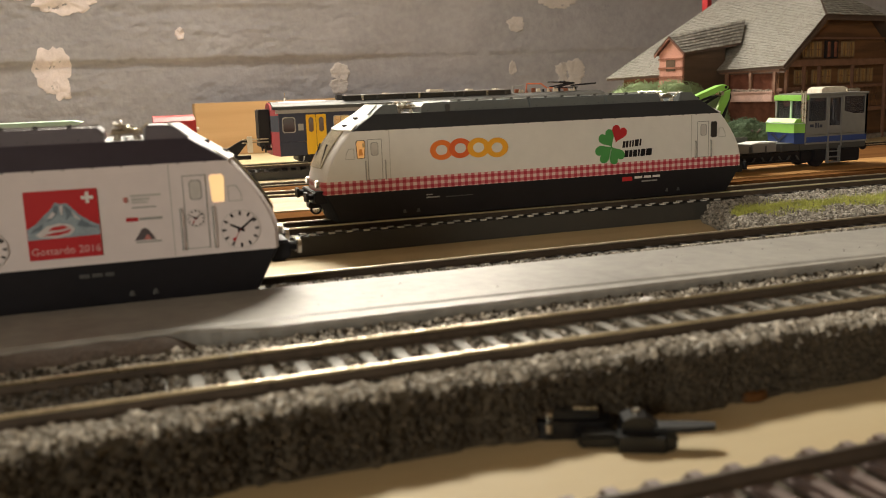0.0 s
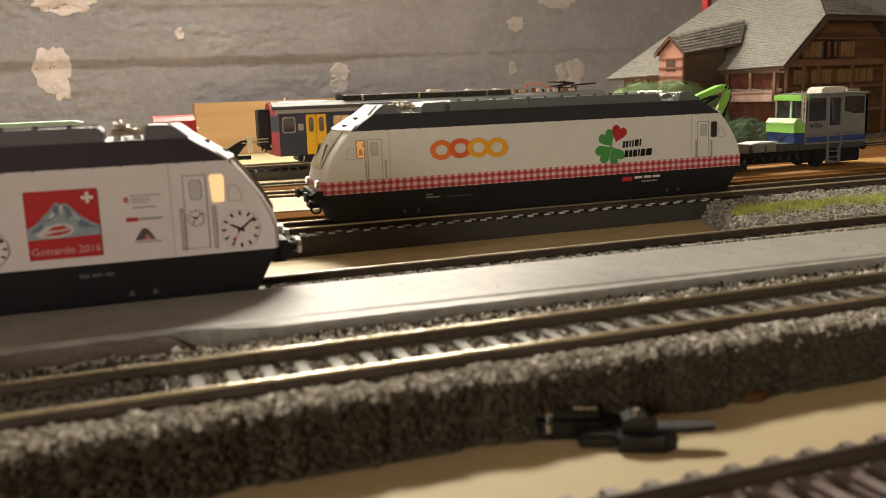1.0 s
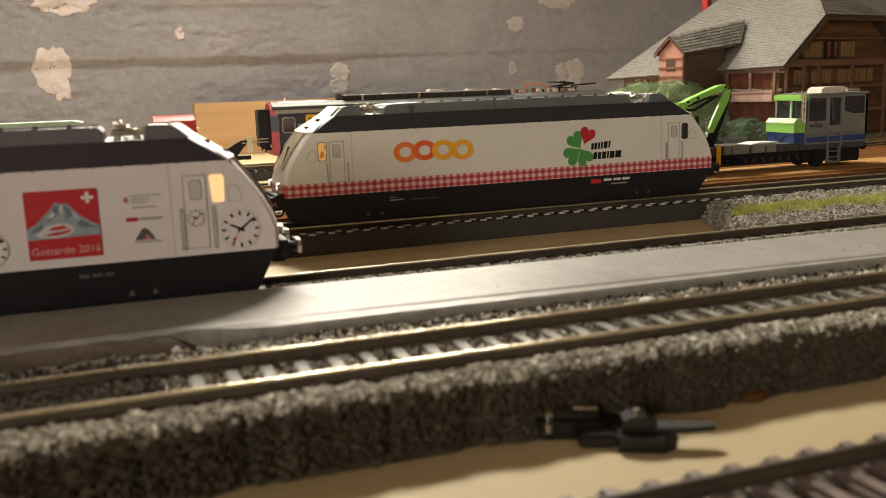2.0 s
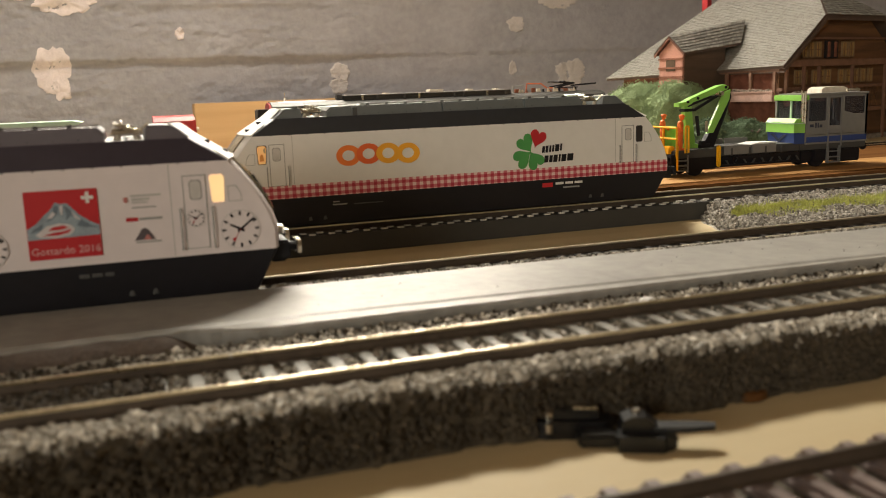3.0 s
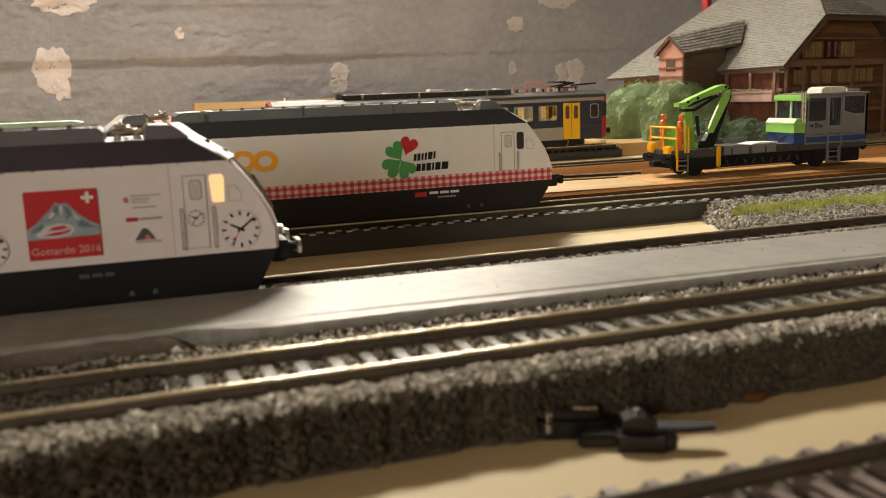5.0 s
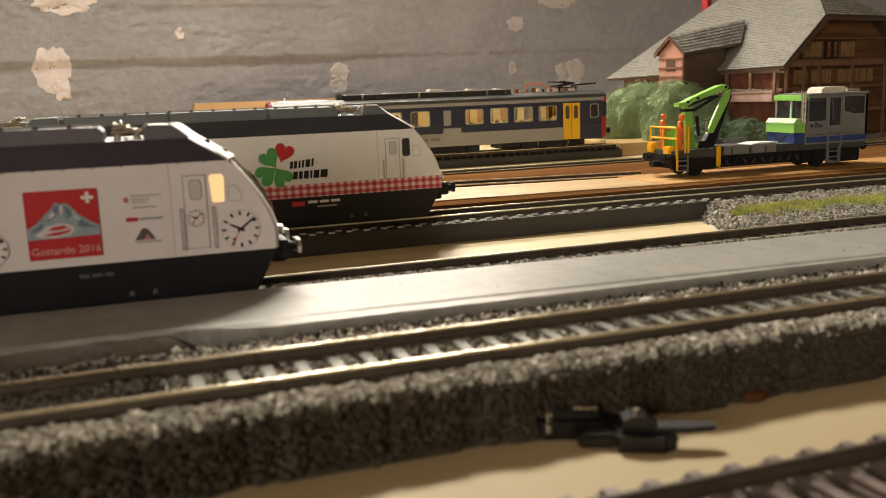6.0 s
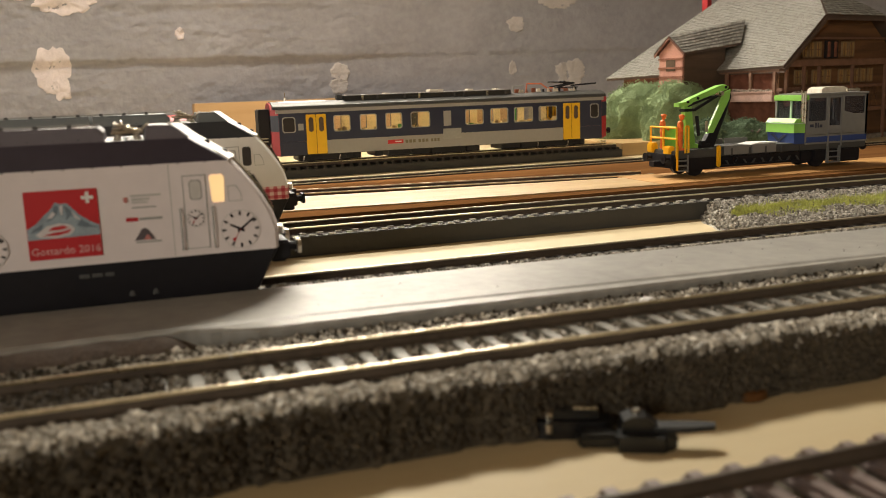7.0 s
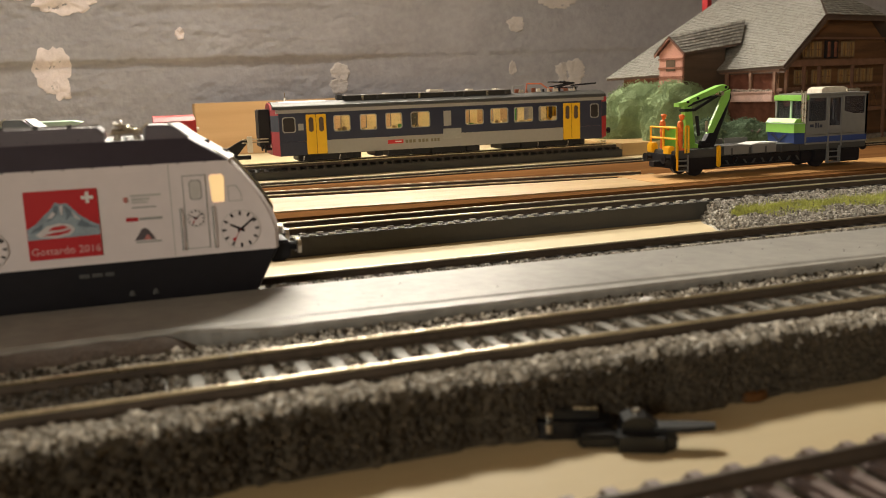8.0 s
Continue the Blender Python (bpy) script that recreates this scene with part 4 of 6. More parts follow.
        b = [bm.verts.new((s * 141.7, y0 * 0.865, 7.5 + (z0 - 6) * 0.955)) for y0, z0 in ((-16.5, 24.5), (16.5, 24.5), (16.5, 36.5), (-16.5, 36.5))]
        bm.faces.new(a)
        bm.faces.new(b)
        for k in range(4):
            bm.faces.new((a[k], a[(k + 1) % 4], b[(k + 1) % 4], b[k]))
        bmesh.ops.recalc_face_normals(bm, faces=bm.faces)
        part("cab_visor", bm, NAVY, e, "dark band round the cab windows")
        part("front_window", box(min(s * 141, s * 141.8), max(s * 141, s * 141.8), -11, 11, 25, 36, 0.3), GLASS_DARK, e)
        for yy in (-9.5, 9.5):
            part("lamp", rod((s * 141.2, yy, 14), (s * 142.2, yy, 14), 1.4, 10), CERAMIC, e)
            bf = part("buffer", rod((s * 140, yy, 12), (s * 146, yy, 12), 1.2, 8), BLACK, ob)
            part("buffer_plate", rod((s * 145.6, yy, 12), (s * 146.6, yy, 12), 2.6, 12), BLACK, bf)
    part("gangway", box(-150, -141.5, -9, 9, 13.5, 41.5, 0.6), BLACK, ob, "black gangway bellows")
    part("door_step", box(136, 141, -15, -12, 2.5, 4.0), STEEL, ob)
    # underframe
    part("floor_pan", box(-136, 136, -15, 15, 6.0, 8.0), BLACK, ob)
    for a, b, c, d in ((-79, -73, 1.6, 7), (-62, -55, 2.0, 7), (-51, -33, 1.4, 7), (-32, -16, 1.6, 7), (-15, 14, 1.2, 7), (15, 26, 1.5, 7), (46, 62, 1.5, 7), (63, 78, 1.3, 7)):
        part("equipment_box", box(a, b, -13.5, 13.5, c, d, 0.5), BLACK, ob)
    for s in (-1, 1):
        f = part("bogie", box(s * 98 - 24, s * 98 + 24, -12.5, 12.5, 1.4, 6.4, 0.6), BLACK, ob)
        for dx in (-14, 14):
            for yy in (-8.2, 8.2):
                part("wheel", rod((s * 98 + dx, yy - 1.2, 5.2), (s * 98 + dx, yy + 1.2, 5.2), 5.2, 20), BLACK, f)
            part("axle_cover", rod((s * 98 + dx, -13.4, 4.4), (s * 98 + dx, -12, 4.4), 1.3, 10), BLACK, f)
            part("brake_shoe", box(s * 98 + dx + 5.4, s * 98 + dx + 7.0, -12.9, -7, 2.2, 6.0, 0.3), BLACK, f)
            part("sand_pipe", rod((s * 98 + dx - 6.4, -12.6, 1.0), (s * 98 + dx - 5.6, -12.4, 5.2), 0.5, 6), STEEL, f)
    part("inner_lining", wall_with_openings(-99, 99, 17.0, 38.0, holes, W - 2.2, W - 1.5), LINING, ob, "cream lining of the saloon")
    part("floor_lining", box(-99, 99, -14.5, 14.5, 8.1, 8.8), LINING, ob)
    part("ceiling_light", box(-100, 100, -2, 2, 38.4, 39.2), CAR_LIGHT, ob, "warm ceiling light strip")
    part("ceiling_lining", box(-134, 134, -15, 15, 39.4, 40.2), LINING, ob)
    for k, (a, b) in enumerate(wins):
        if k == 3:
            part("window_blind", box(a + 1.5, b - 1.5, 12.6, 13.2, 18, 36), BED_GREY, ob, "dark blind")
        elif k == 6:
            part("window_blind", box(b - 9, b - 2, 12.6, 13.2, 18, 36), SEAT_GREEN, ob, "green blind")
        elif k == 7:
            part("window_blind", box(a + 4, b - 1.0, 12.6, 13.2, 18, 36), SILVER, ob)
    for k, x in enumerate(range(-90, 96, 15)):
        if -20 < x < 12:
            continue
        st = part("passenger_seat", add_box(box(x, x + 7, -13, -4, 8, 15, 0.5), x + 5, x + 7, -13, -4, 14, 24 if k % 3 else 26, 0.5), SEAT_GREEN if k % 4 == 3 else SEAT_TAN, ob)
        part("passenger_seat", add_box(box(x, x + 7, 4, 13, 8, 15, 0.5), x + 5, x + 7, 4, 13, 14, 24, 0.5), SEAT_TAN, ob)
    return ob


railcar()


def red_wagon():
    ob = group_of("freight_wagon", 0, 698.4, 0, label="red closed freight wagon with a black end platform", category="wagon")
    part("body", prism([(-15, 8), (15, 8), (15, 36), (11, 39), (0, 40), (-11, 39), (-15, 36)], "x", 18, 47), CAR_RED, ob)
    part("roof_rim", add_box(box(45.6, 47.6, -15.4, -14, 8, 36.5), 45.6, 47.6, 14, 15.4, 8, 36.5), CAR_RED, ob)
    part("corner_lamp", rod((47.4, -14, 30), (49.6, -14, 30), 1.3, 10), CERAMIC, ob)
    part("chassis", box(6, 76, -14, 14, 4, 9, 0.5), BLACK, ob)
    part("end_brace", prism([(54, 8), (76, 8), (86, 19.5), (80, 19.5), (64, 11)], "y", -9, -6), BLACK, ob, "black slanting end brace")
    part("brake_post", box(84, 88, -9.5, -7, 10, 22, 0.3), CERAMIC, ob, "cream brake post")
    for z in (17.5, 19.8):
        part("end_rail", rod((80, -9, z), (100, -9, z), 0.5, 6), STEEL, ob)
    part("buffer", rod((76, -9, 6.5), (86, -9, 6.5), 1.6, 8), BLACK, ob)
    for x in (24, 60):
        for yy in (-8.2, 8.2):
            part("wheel", rod((x, yy - 1.2, 5.2), (x, yy + 1.2, 5.2), 5.2, 18), BLACK, ob)


red_wagon()


def green_wagon():
    ob = group_of("covered_wagon", 0, 570, -2.4, label="freight wagon with a pale green flat roof", category="wagon")
    part("body", box(-130, -32, -14.5, 14.5, 8, 40, 0.5), BED_GREY, ob)
    part("roof", prism([(-136, 42.6), (-131, 44.6), (-29, 44.6), (-24, 43.6), (-31, 40.0), (-133, 40.0)], "y", -16, 16), PALE_GREEN, ob, "pale green flat roof")
    part("chassis", box(-130, -30, -13, 13, 4, 8.5), BLACK, ob)
    for x in (-115, -50):
        for yy in (-8.2, 8.2):
            part("wheel", rod((x, yy - 1.2, 5.2), (x, yy + 1.2, 5.2), 5.2, 18), BLACK, ob)


green_wagon()

b = part("wooden_block", box(69, 430, 990, 1030, BOARD_Z, 44.6, 1.0), BLOCKWOOD)
tagged(b, "pale pine block standing on the board", "wood block")


# ---- work wagon on the plank ----
def figure(x, y, z, turn, reach, label="tiny orange plastic worker standing on the wagon platform", material=None, raised=False):
    """A tiny plastic worker, one plain mesh."""
    bm = bmesh.new()
    for s in (-1, 1):
        add_rod(bm, (s * 1.25, 0, 0), (s * 1.05, 0, 9.6), 1.2, 8)
        add_box(bm, s * 1.1 - 0.9, s * 1.1 + 0.9, -2.0, 1.0, 0, 1.1, 0.2)
        add_rod(bm, (s * 2.3, 0, 15.4), (s * 2.9, -0.6, 12.4), 0.85, 8)
        if raised and s > 0:
            add_rod(bm, (2.4, 0, 14.8), (7.4, -0.8, 19.6), 0.8, 8)
        add_rod(bm, (s * 2.9, -0.6, 12.6), (s * 2.6, -reach * (1 if s < 0 else 0.5), 10.6), 0.62, 8)
    for zz, rr, ry, hh in ((9.2, 2.2, 1.7, 1.8), (11.4, 2.1, 1.6, 2.4), (13.6, 2.6, 1.8, 2.6), (15.0, 2.8, 1.6, 1.2)):
        bmesh.ops.create_uvsphere(bm, u_segments=12, v_segments=8, radius=1.0, matrix=Matrix.Translation((0, 0, zz)) @ Matrix.Diagonal((rr, ry, hh, 1)))
    add_rod(bm, (0, -0.2, 15.6), (0, -0.5, 17.0), 0.75, 10)
    bmesh.ops.create_uvsphere(bm, u_segments=12, v_segments=8, radius=1.0, matrix=Matrix.Translation((0, -0.7, 17.9)) @ Matrix.Diagonal((1.15, 1.35, 1.45, 1)))
    bmesh.ops.create_uvsphere(bm, u_segments=12, v_segments=8, radius=1.0, matrix=Matrix.Translation((0, -0.6, 18.7)) @ Matrix.Diagonal((1.5, 1.65, 0.95, 1)))
    add_box(bm, -1.2, 1.2, -2.6, -1.4, 18.3, 18.6, 0.1)
    ob = part("worker_figurine", bm, material or FIGURE, None, smooth=True)
    at(ob, x, y, z, turn)
    tagged(ob, label, "figurine", "" if raised else "figurines on the wagon")


def work_wagon():
    ob = group_of("work_wagon", 0, 440, 0, label="flat work wagon with green crane and glazed white cab", category="rail vehicle")
    Y, F = -15.0, 11.0
    part("main_frame", box(282, 410, -12, 8, 5, 10.5, 0.5), BLACK, ob)
    part("deck", box(282, 366, Y + 0.5, F, 10.5, 15.0, 0.4), DECK, ob, "dark grey deck")
    for a, b in ((314, 331.5), (332.5, 349)):
        part("drop_side", box(a, b, Y - 0.6, Y + 0.6, 11.0, 15.9, 0.3), GREYBODY, ob, "light grey drop side")
        part("drop_side", box(a, b, F - 1, F, 14.6, 18.4, 0.3), GREYBODY, ob)
    part("loose_sheet", prism([(333, 15.6), (350, 15.6), (352, 16.3), (339, 16.6)], "y", Y + 2, -1), PALE, ob, "white sheet lying on the deck")
    part("side_sill", box(302, 366, Y + 1, Y + 2.4, 8.0, 10.0), BLACK, ob)
    part("lower_sill", box(302, 366, Y + 1, Y + 2.4, 4.2, 5.4), BLACK, ob)
    for x in range(304, 366, 6):
        part("sill_strut", prism([(x, 5.2), (x + 0.9, 5.2), (x + 2.9, 8.2), (x + 2.0, 8.2)] if x % 4 else [(x + 2.0, 5.2), (x + 2.9, 5.2), (x + 0.9, 8.2), (x, 8.2)], "y", Y + 1.2, Y + 2.2), RUBBER, ob)
    for x in (318, 330, 341, 352):
        part("stake_pocket", box(x, x + 1.0, Y - 1.0, Y - 0.5, 10.4, 14.6), RUBBER, ob)
    part("brake_wheel", add_ring(bmesh.new(), 322, 8.0, 2.0, 1.3, Y - 0.2, Y + 0.6, 18), BLACK, ob)
    for k in range(5):
        part("deck_slat", box(314.5 + k * 7, 320.3 + k * 7, Y + 1.2, F - 2, 15.0, 15.35, 0.1), DECK, ob)
    for x in (298, 382):
        for yy in (-9.5, 5.5):
            part("wheel", rod((x, yy - 1.3, 5.3), (x, yy + 1.3, 5.3), 5.3, 24), BLACK, ob)
        part("axle_box", box(x - 5, x + 5, Y + 1, Y + 4, 3.6, 10.0, 0.5), BLACK, ob)
    part("battery_box", box(290, 310, Y + 0.8, -6, 3.6, 11, 0.6), BLACK, ob)
    for yy in (-12.0, 6.0):
        for x0, x1, xf in ((276, 283, 276), (409, 415, 414.2)):
            part("buffer", add_rod(rod((x0, yy, 10.8), (x1, yy, 10.8), 1.1, 8), (xf, yy, 10.8), (xf + 0.8, yy, 10.8), 2.5, 12), BLACK, ob)
    part("coupler", box(275, 283, -5, 0, 6, 9, 0.3), BLACK, ob)
    part("end_beam", box(280, 284, Y, F, 8, 13.0, 0.4), BLACK, ob)
    # railing round the front platform
    for a, b in (((283, Y, 11), (283, Y, 27.5)), ((283, F, 13), (283, F, 27.5)), ((283, -2, 14), (283, -2, 27.5)), ((283, Y, 27.5), (283, F, 27.5)), ((283, Y, 21.5), (283, F, 21.5)),
                 ((288.6, Y, 13.5), (288.6, Y, 28)), ((290.6, Y, 13.5), (290.6, Y, 28)), ((288.6, Y, 28), (290.6, Y, 28))):
        part("railing_bar", rod(a, b, 0.6, 8), SAFETY_YELLOW, ob)
    for y0, y1, z0, z1 in ((5.5, 11.5, 13.0, 18.6), (-11.5, -5.0, 12.4, 17.4)):
        part("yellow_box", box(280.5, 284.5, y0, y1, z0, z1, 0.7), SAFETY_YELLOW, ob)
    part("ladder_post", box(282.6, 283.8, Y - 0.9, Y + 0.2, 4.0, 18, 0.25), SAFETY_YELLOW, ob)
    for z in (3.5, 6.2, 9.0):
        part("ladder_rung", box(284, 290, Y - 1, Y + 1, z, z + 0.8), STEPGREY, ob)
    part("ladder_side", box(289.6, 290.3, Y - 1, Y, 3.0, 12.5), STEPGREY, ob)
    part("stake", box(308.8, 311.4, Y - 1.4, Y + 0.8, 4.6, 16.6, 0.7), SAFETY_YELLOW, ob)

    def k(pts):
        return [(x * 1.031, z) for x, z in pts]
    part("crane_base", box(296, 304, -6, 3, 15.0, 17.4, 0.5), LIME, ob)
    part("crane_panel", box(289, 296, 5, 7, 15, 27.5, 0.4), LIME, ob)
    part("crane_column", prism(k([(288.5, 17), (293.5, 17), (290.5, 40), (286, 40)]), "y", -4, -0.5), LIME, ob, "lime green crane column")
    part("crane_ram", rod((304, -5, 22), (302.5, -5, 33), 1.0, 8), BLACK, ob)
    part("crane_boom", prism(k([(282, 38.4), (287, 38.6), (297, 42.4), (309, 46.0), (312.5, 46.8), (314.0, 48.4), (311.5, 49.8), (308, 49.3), (290, 42.9), (286, 41.0), (282, 40.4)]), "y", -5, 0), LIME, ob, "lime green folded boom")
    part("boom_shade_plate", prism(k([(288, 38.2), (297, 41.2), (306, 43.2), (302, 43.8), (291, 40.6)]), "y", -5.5, -4.0), BLACK, ob)
    part("crane_jib", prism(k([(309.5, 45.5), (313.3, 47.0), (312.6, 41.5), (302.6, 23.3), (298.4, 23.0)]), "y", -7.5, -5.6), LIME, ob, "lime green jib")
    part("jib_inner", prism(k([(312.6, 45), (315.0, 42.0), (304.5, 15.2), (297, 15.2)]), "y", -5.5, -2.0), BLACK, ob)
    for xx, zz in ((296.5, 41.0), (303, 42.8), (321.5, 48.3)):
        part("crane_pin", rod((xx, -5.6, zz), (xx, 0.6, zz), 0.8, 10), BLACK, ob)
    part("boom_ram", rod((303, -2.6, 36.5), (318, -2.6, 43.8), 0.9, 8), BLACK, ob)
    part("column_collar", box(294.5, 302.5, -4.8, 0.3, 35.6, 37.2, 0.3), BLACK, ob)
    part("hydraulic_hose", add_rod(rod((322.5, -6.0, 47.5), (324.3, -6.0, 43.0), 0.4, 6), (324.3, -6.0, 43.0), (319, -6.0, 29.0), 0.4, 6), BLACK, ob)
    part("jib_slide", box(306.4, 308.0, -8.0, -7.3, 24.0, 30.0), STEEL, ob)
    part("jib_pin", rod((317, -8.2, 45.0), (317, -3, 45.0), 1.2, 10), STEEL, ob)
    part("grab_foot", add_box(box(303, 311, -7, 2, 15.0, 17.2, 0.4), 304, 307, -8, -5, 16, 19), BLACK, ob)
    # cab and hood; their ends face along the track
    part("engine_hood", prism([(361, 20.8), (369, 20.6), (369, 28.4), (363, 29.0), (361, 26.6)], "y", Y - 0.2, F - 2), LIME, ob, "lime green engine hood")
    part("hood_edge", box(360.7, 369, Y - 0.5, F - 1.8, 25.9, 26.4), PALE_GREEN, ob)
    part("hood_skirt", prism([(362, 14.4), (369, 14.4), (369, 20.8), (361.4, 20.8)], "y", Y + 0.2, F - 3), BLUE, ob, "blue hood skirt")
    part("skirt_mark", prism([(-9, 19.6), (-6, 19.6), (-2, 16.8), (2, 19.6), (5, 19.6), (-2, 15.2)], "x", 361.2, 361.8), NAVY, ob)
    holes = [(371.5, 384, 27.0, 40.2), (386.5, 394.5, 24, 40), (397, 412, 26, 40.4)]
    cabin = part("cab_wall", wall_with_openings(369.5, 414, 19.0, 41.6, holes, Y, Y + 1.2), GREYBODY, ob, "light grey cab wall")
    part("cab_wall", wall_with_openings(369.5, 414, 19.0, 41.6, holes, F - 1.2, F), GREYBODY, ob)
    for a, b, c, d in holes:
        part("window", box(a, b, Y + 0.4, Y + 0.7, c, d), CAB_PANE, cabin)
    # glazed front towards the crane
    for yy in (Y, -3.2, F - 1.4):
        part("windscreen_post", box(369.0, 370.4, yy, yy + 1.4, 28, 41), PALE_GREEN if yy < F - 2 else GREYBODY, ob)
    part("windscreen", box(369.6, 369.9, Y + 1, F - 1, 28.4, 39.6), CAB_PANE, ob)
    part("front_panel", box(369.2, 370.4, Y + 0.2, F - 0.2, 15, 28.6), GREYBODY, ob)
    part("windscreen_top", box(367.6, 371.5, Y - 0.3, F, 38.8, 42.0, 0.4), LIME, ob, "lime green cab brow")
    for yy in (Y, F - 2):
        part("end_post", box(412.6, 414, yy, yy + 2, 15, 41.6), GREYBODY, ob)
    part("rear_wall", box(412.6, 414, Y + 2, F - 2, 15, 25), GREYBODY, ob)
    part("window_shade", prism([(397, 26), (412, 26), (412, 30.4), (405, 30.2), (397, 32)], "y", Y - 0.15, Y + 0.3), GREYBODY, ob)
    part("blue_band", box(370.5, 414.2, Y - 0.15, F + 0.1, 14.6, 18.2, 0.3), BLUE, ob, "blue band round the cab")
    part("cab_sill", box(369.5, 414.1, Y, F, 18.0, 19.3), GREYBODY, ob)
    part("sill_strip", box(369.5, 414.4, Y - 0.5, F + 0.2, 13.7, 14.7, 0.2), GREYBODY, ob)
    part("cab_floor", box(366, 414, Y + 0.5, F - 0.5, 10.5, 14.2, 0.3), DECK, ob)
    for x in (385.2, 394.8):
        part("door_frame", box(x, x + 0.8, Y - 0.5, Y + 0.3, 12, 41), GREYBODY, ob)
    part("driver_console", box(373, 377, -10, 4, 20, 31, 0.6), BED_GREY, ob)
    part("cab_seat", add_box(box(388, 396, -7, 3, 19, 25, 0.6), 394, 396, -7, 3, 25, 35, 0.6), BED_GREY, ob)
    part("cab_bulkhead", box(384.6, 385.4, Y + 1.3, F - 1.4, 15, 38), BED_GREY, ob)
    part("roof", box(371, 415, Y - 0.4, F + 0.4, 41.4, 42.8, 0.4), GREYBODY, ob, "light grey cab roof")
    part("roof_unit", prism([(386, 42.8), (406, 42.8), (405, 45.0), (402, 46.2), (389, 46.2), (386.5, 45.0)], "y", -8, 4), CERAMIC, ob, "cream roof unit")
    for x, r, z0, z1 in ((366.2, 0.9, 27, 43.4), (368.0, 0.7, 26, 44.4)):
        part("exhaust_pipe", rod((x, Y - 0.8, z0), (x, Y - 0.8, z1), r, 10), STEEL, ob)
    for x, z in ((372, 45), (404, 44.6), (409, 44.8), (412, 45)):
        part("aerial", rod((x, -8, 42.4), (x, -8, z), 0.4, 6), STEEL, ob)
    part("roof_horn", rod((405, -9, 44.0), (413, -9, 43.8), 0.8, 8), STEEL, ob)
    for x0, x1, z0, z1 in ((372.4, 375.0, 23.6, 25.2), (376.2, 377.2, 23.2, 26.0), (377.9, 378.7, 23.2, 25.8), (379.4, 381.2, 23.2, 24.9)):
        bar("lettering_bar", x0, x1, z0, z1, Y - 0.05, NAVY, ob)
    part("underbox", box(396, 411, Y + 1, 8, 2.4, 10.5, 0.8), BLACK, ob)
    part("tank", box(368, 376, Y + 2, 8, 3.0, 10.5, 0.8), BLACK, ob)
    st = part("cab_steps", box(385.5, 386.1, Y - 1, Y + 1, 2.2, 12), STEPGREY, ob)
    part("step_side", box(393.9, 394.5, Y - 1, Y + 1, 2.2, 12), STEPGREY, st)
    for z in (2.4, 5.4, 8.6):
        part("step", box(386, 394, Y - 1, Y + 1.5, z, z + 0.6), STEPGREY, st)


work_wagon()
figure(288.5, 447.5, 15.0, 60, 3.5)
figure(287.6, 428.5, 15.0, 50, 1.5)


# ---- farmhouse ----
HB = Vector((535, 650))
HG = Vector((0.954, 0.2985))
HR = Vector((-0.2985, 0.954))
TAN = 0.70
EAVE, HALF, LEN = 58.0, 120.0, 201.0


def shingles(name, material, parent, corners, rows, run, lift=0.5):
    """Overlapping shingle courses on a four-cornered roof slope (lower left, lower right, upper right, upper left), joined into one mesh."""
    a, b, c, d = (Vector(p) for p in corners)
    n = (b - a).cross(d - a).normalized()
    vs, fs = [], []
    rnd = random.Random(5)
    for r in range(rows):
        t0, t1 = r / rows, min(1.0, (r + 1.25) / rows)
        l0, r0, l1, r1 = a.lerp(d, t0), b.lerp(c, t0), a.lerp(d, t1), b.lerp(c, t1)
        m = max(1, int((r0 - l0).length / run))
        off = 0.5 * (r % 2)
        for k in range(m + 1):
            u0, u1 = max(0, (k - off) / m), min(1, (k + 1 - off) / m - 0.04 / m)
            if u1 - u0 < 0.1 / m:
                continue
            drop = (l0 - l1).normalized() * rnd.uniform(-0.1, 0.5)
            up = n * (lift + rnd.uniform(0, 0.4))
            q = [l0.lerp(r0, u0) + drop + up, l0.lerp(r0, u1) + drop + up, l1.lerp(r1, u1), l1.lerp(r1, u0)]
            q += [l0.lerp(r0, u0) + drop, l0.lerp(r0, u1) + drop]
            i = len(vs)
            vs += [tuple(v * MM) for v in q]
            fs += [(i, i + 1, i + 2, i + 3), (i + 4, i + 5, i + 1, i)]
    me = bpy.data.meshes.new(name)
    me.from_pydata(vs, [], fs)
    me.materials.append(material)
    ob = new(name, me)
    ob.parent = parent
    ob["kind"] = "stuff"
    return ob


def flower_box(parent, line, seed):
    """A straggling row of small faded flowers along a parapet."""
    rnd = random.Random(seed)
    bm = bmesh.new()
    for x, y, z in line:
        h = 3.2 * abs(noise.noise((x * 0.16, y * 0.16, seed))) + 0.6
        for _ in range(3):
            r = rnd.uniform(0.5, 1.1)
            c = Vector((x + rnd.uniform(-1, 1), y + rnd.uniform(-1, 1), z + rnd.uniform(-0.6, h)))
            bmesh.ops.create_icosphere(bm, subdivisions=1, radius=r, matrix=Matrix.Translation(c) @ Matrix.Diagonal((1, rnd.uniform(0.6, 1.2), rnd.uniform(0.5, 1), 1)))
    part("flower_row", bm, FLOWERS, parent, "row of faded flowers")["kind"] = "stuff"


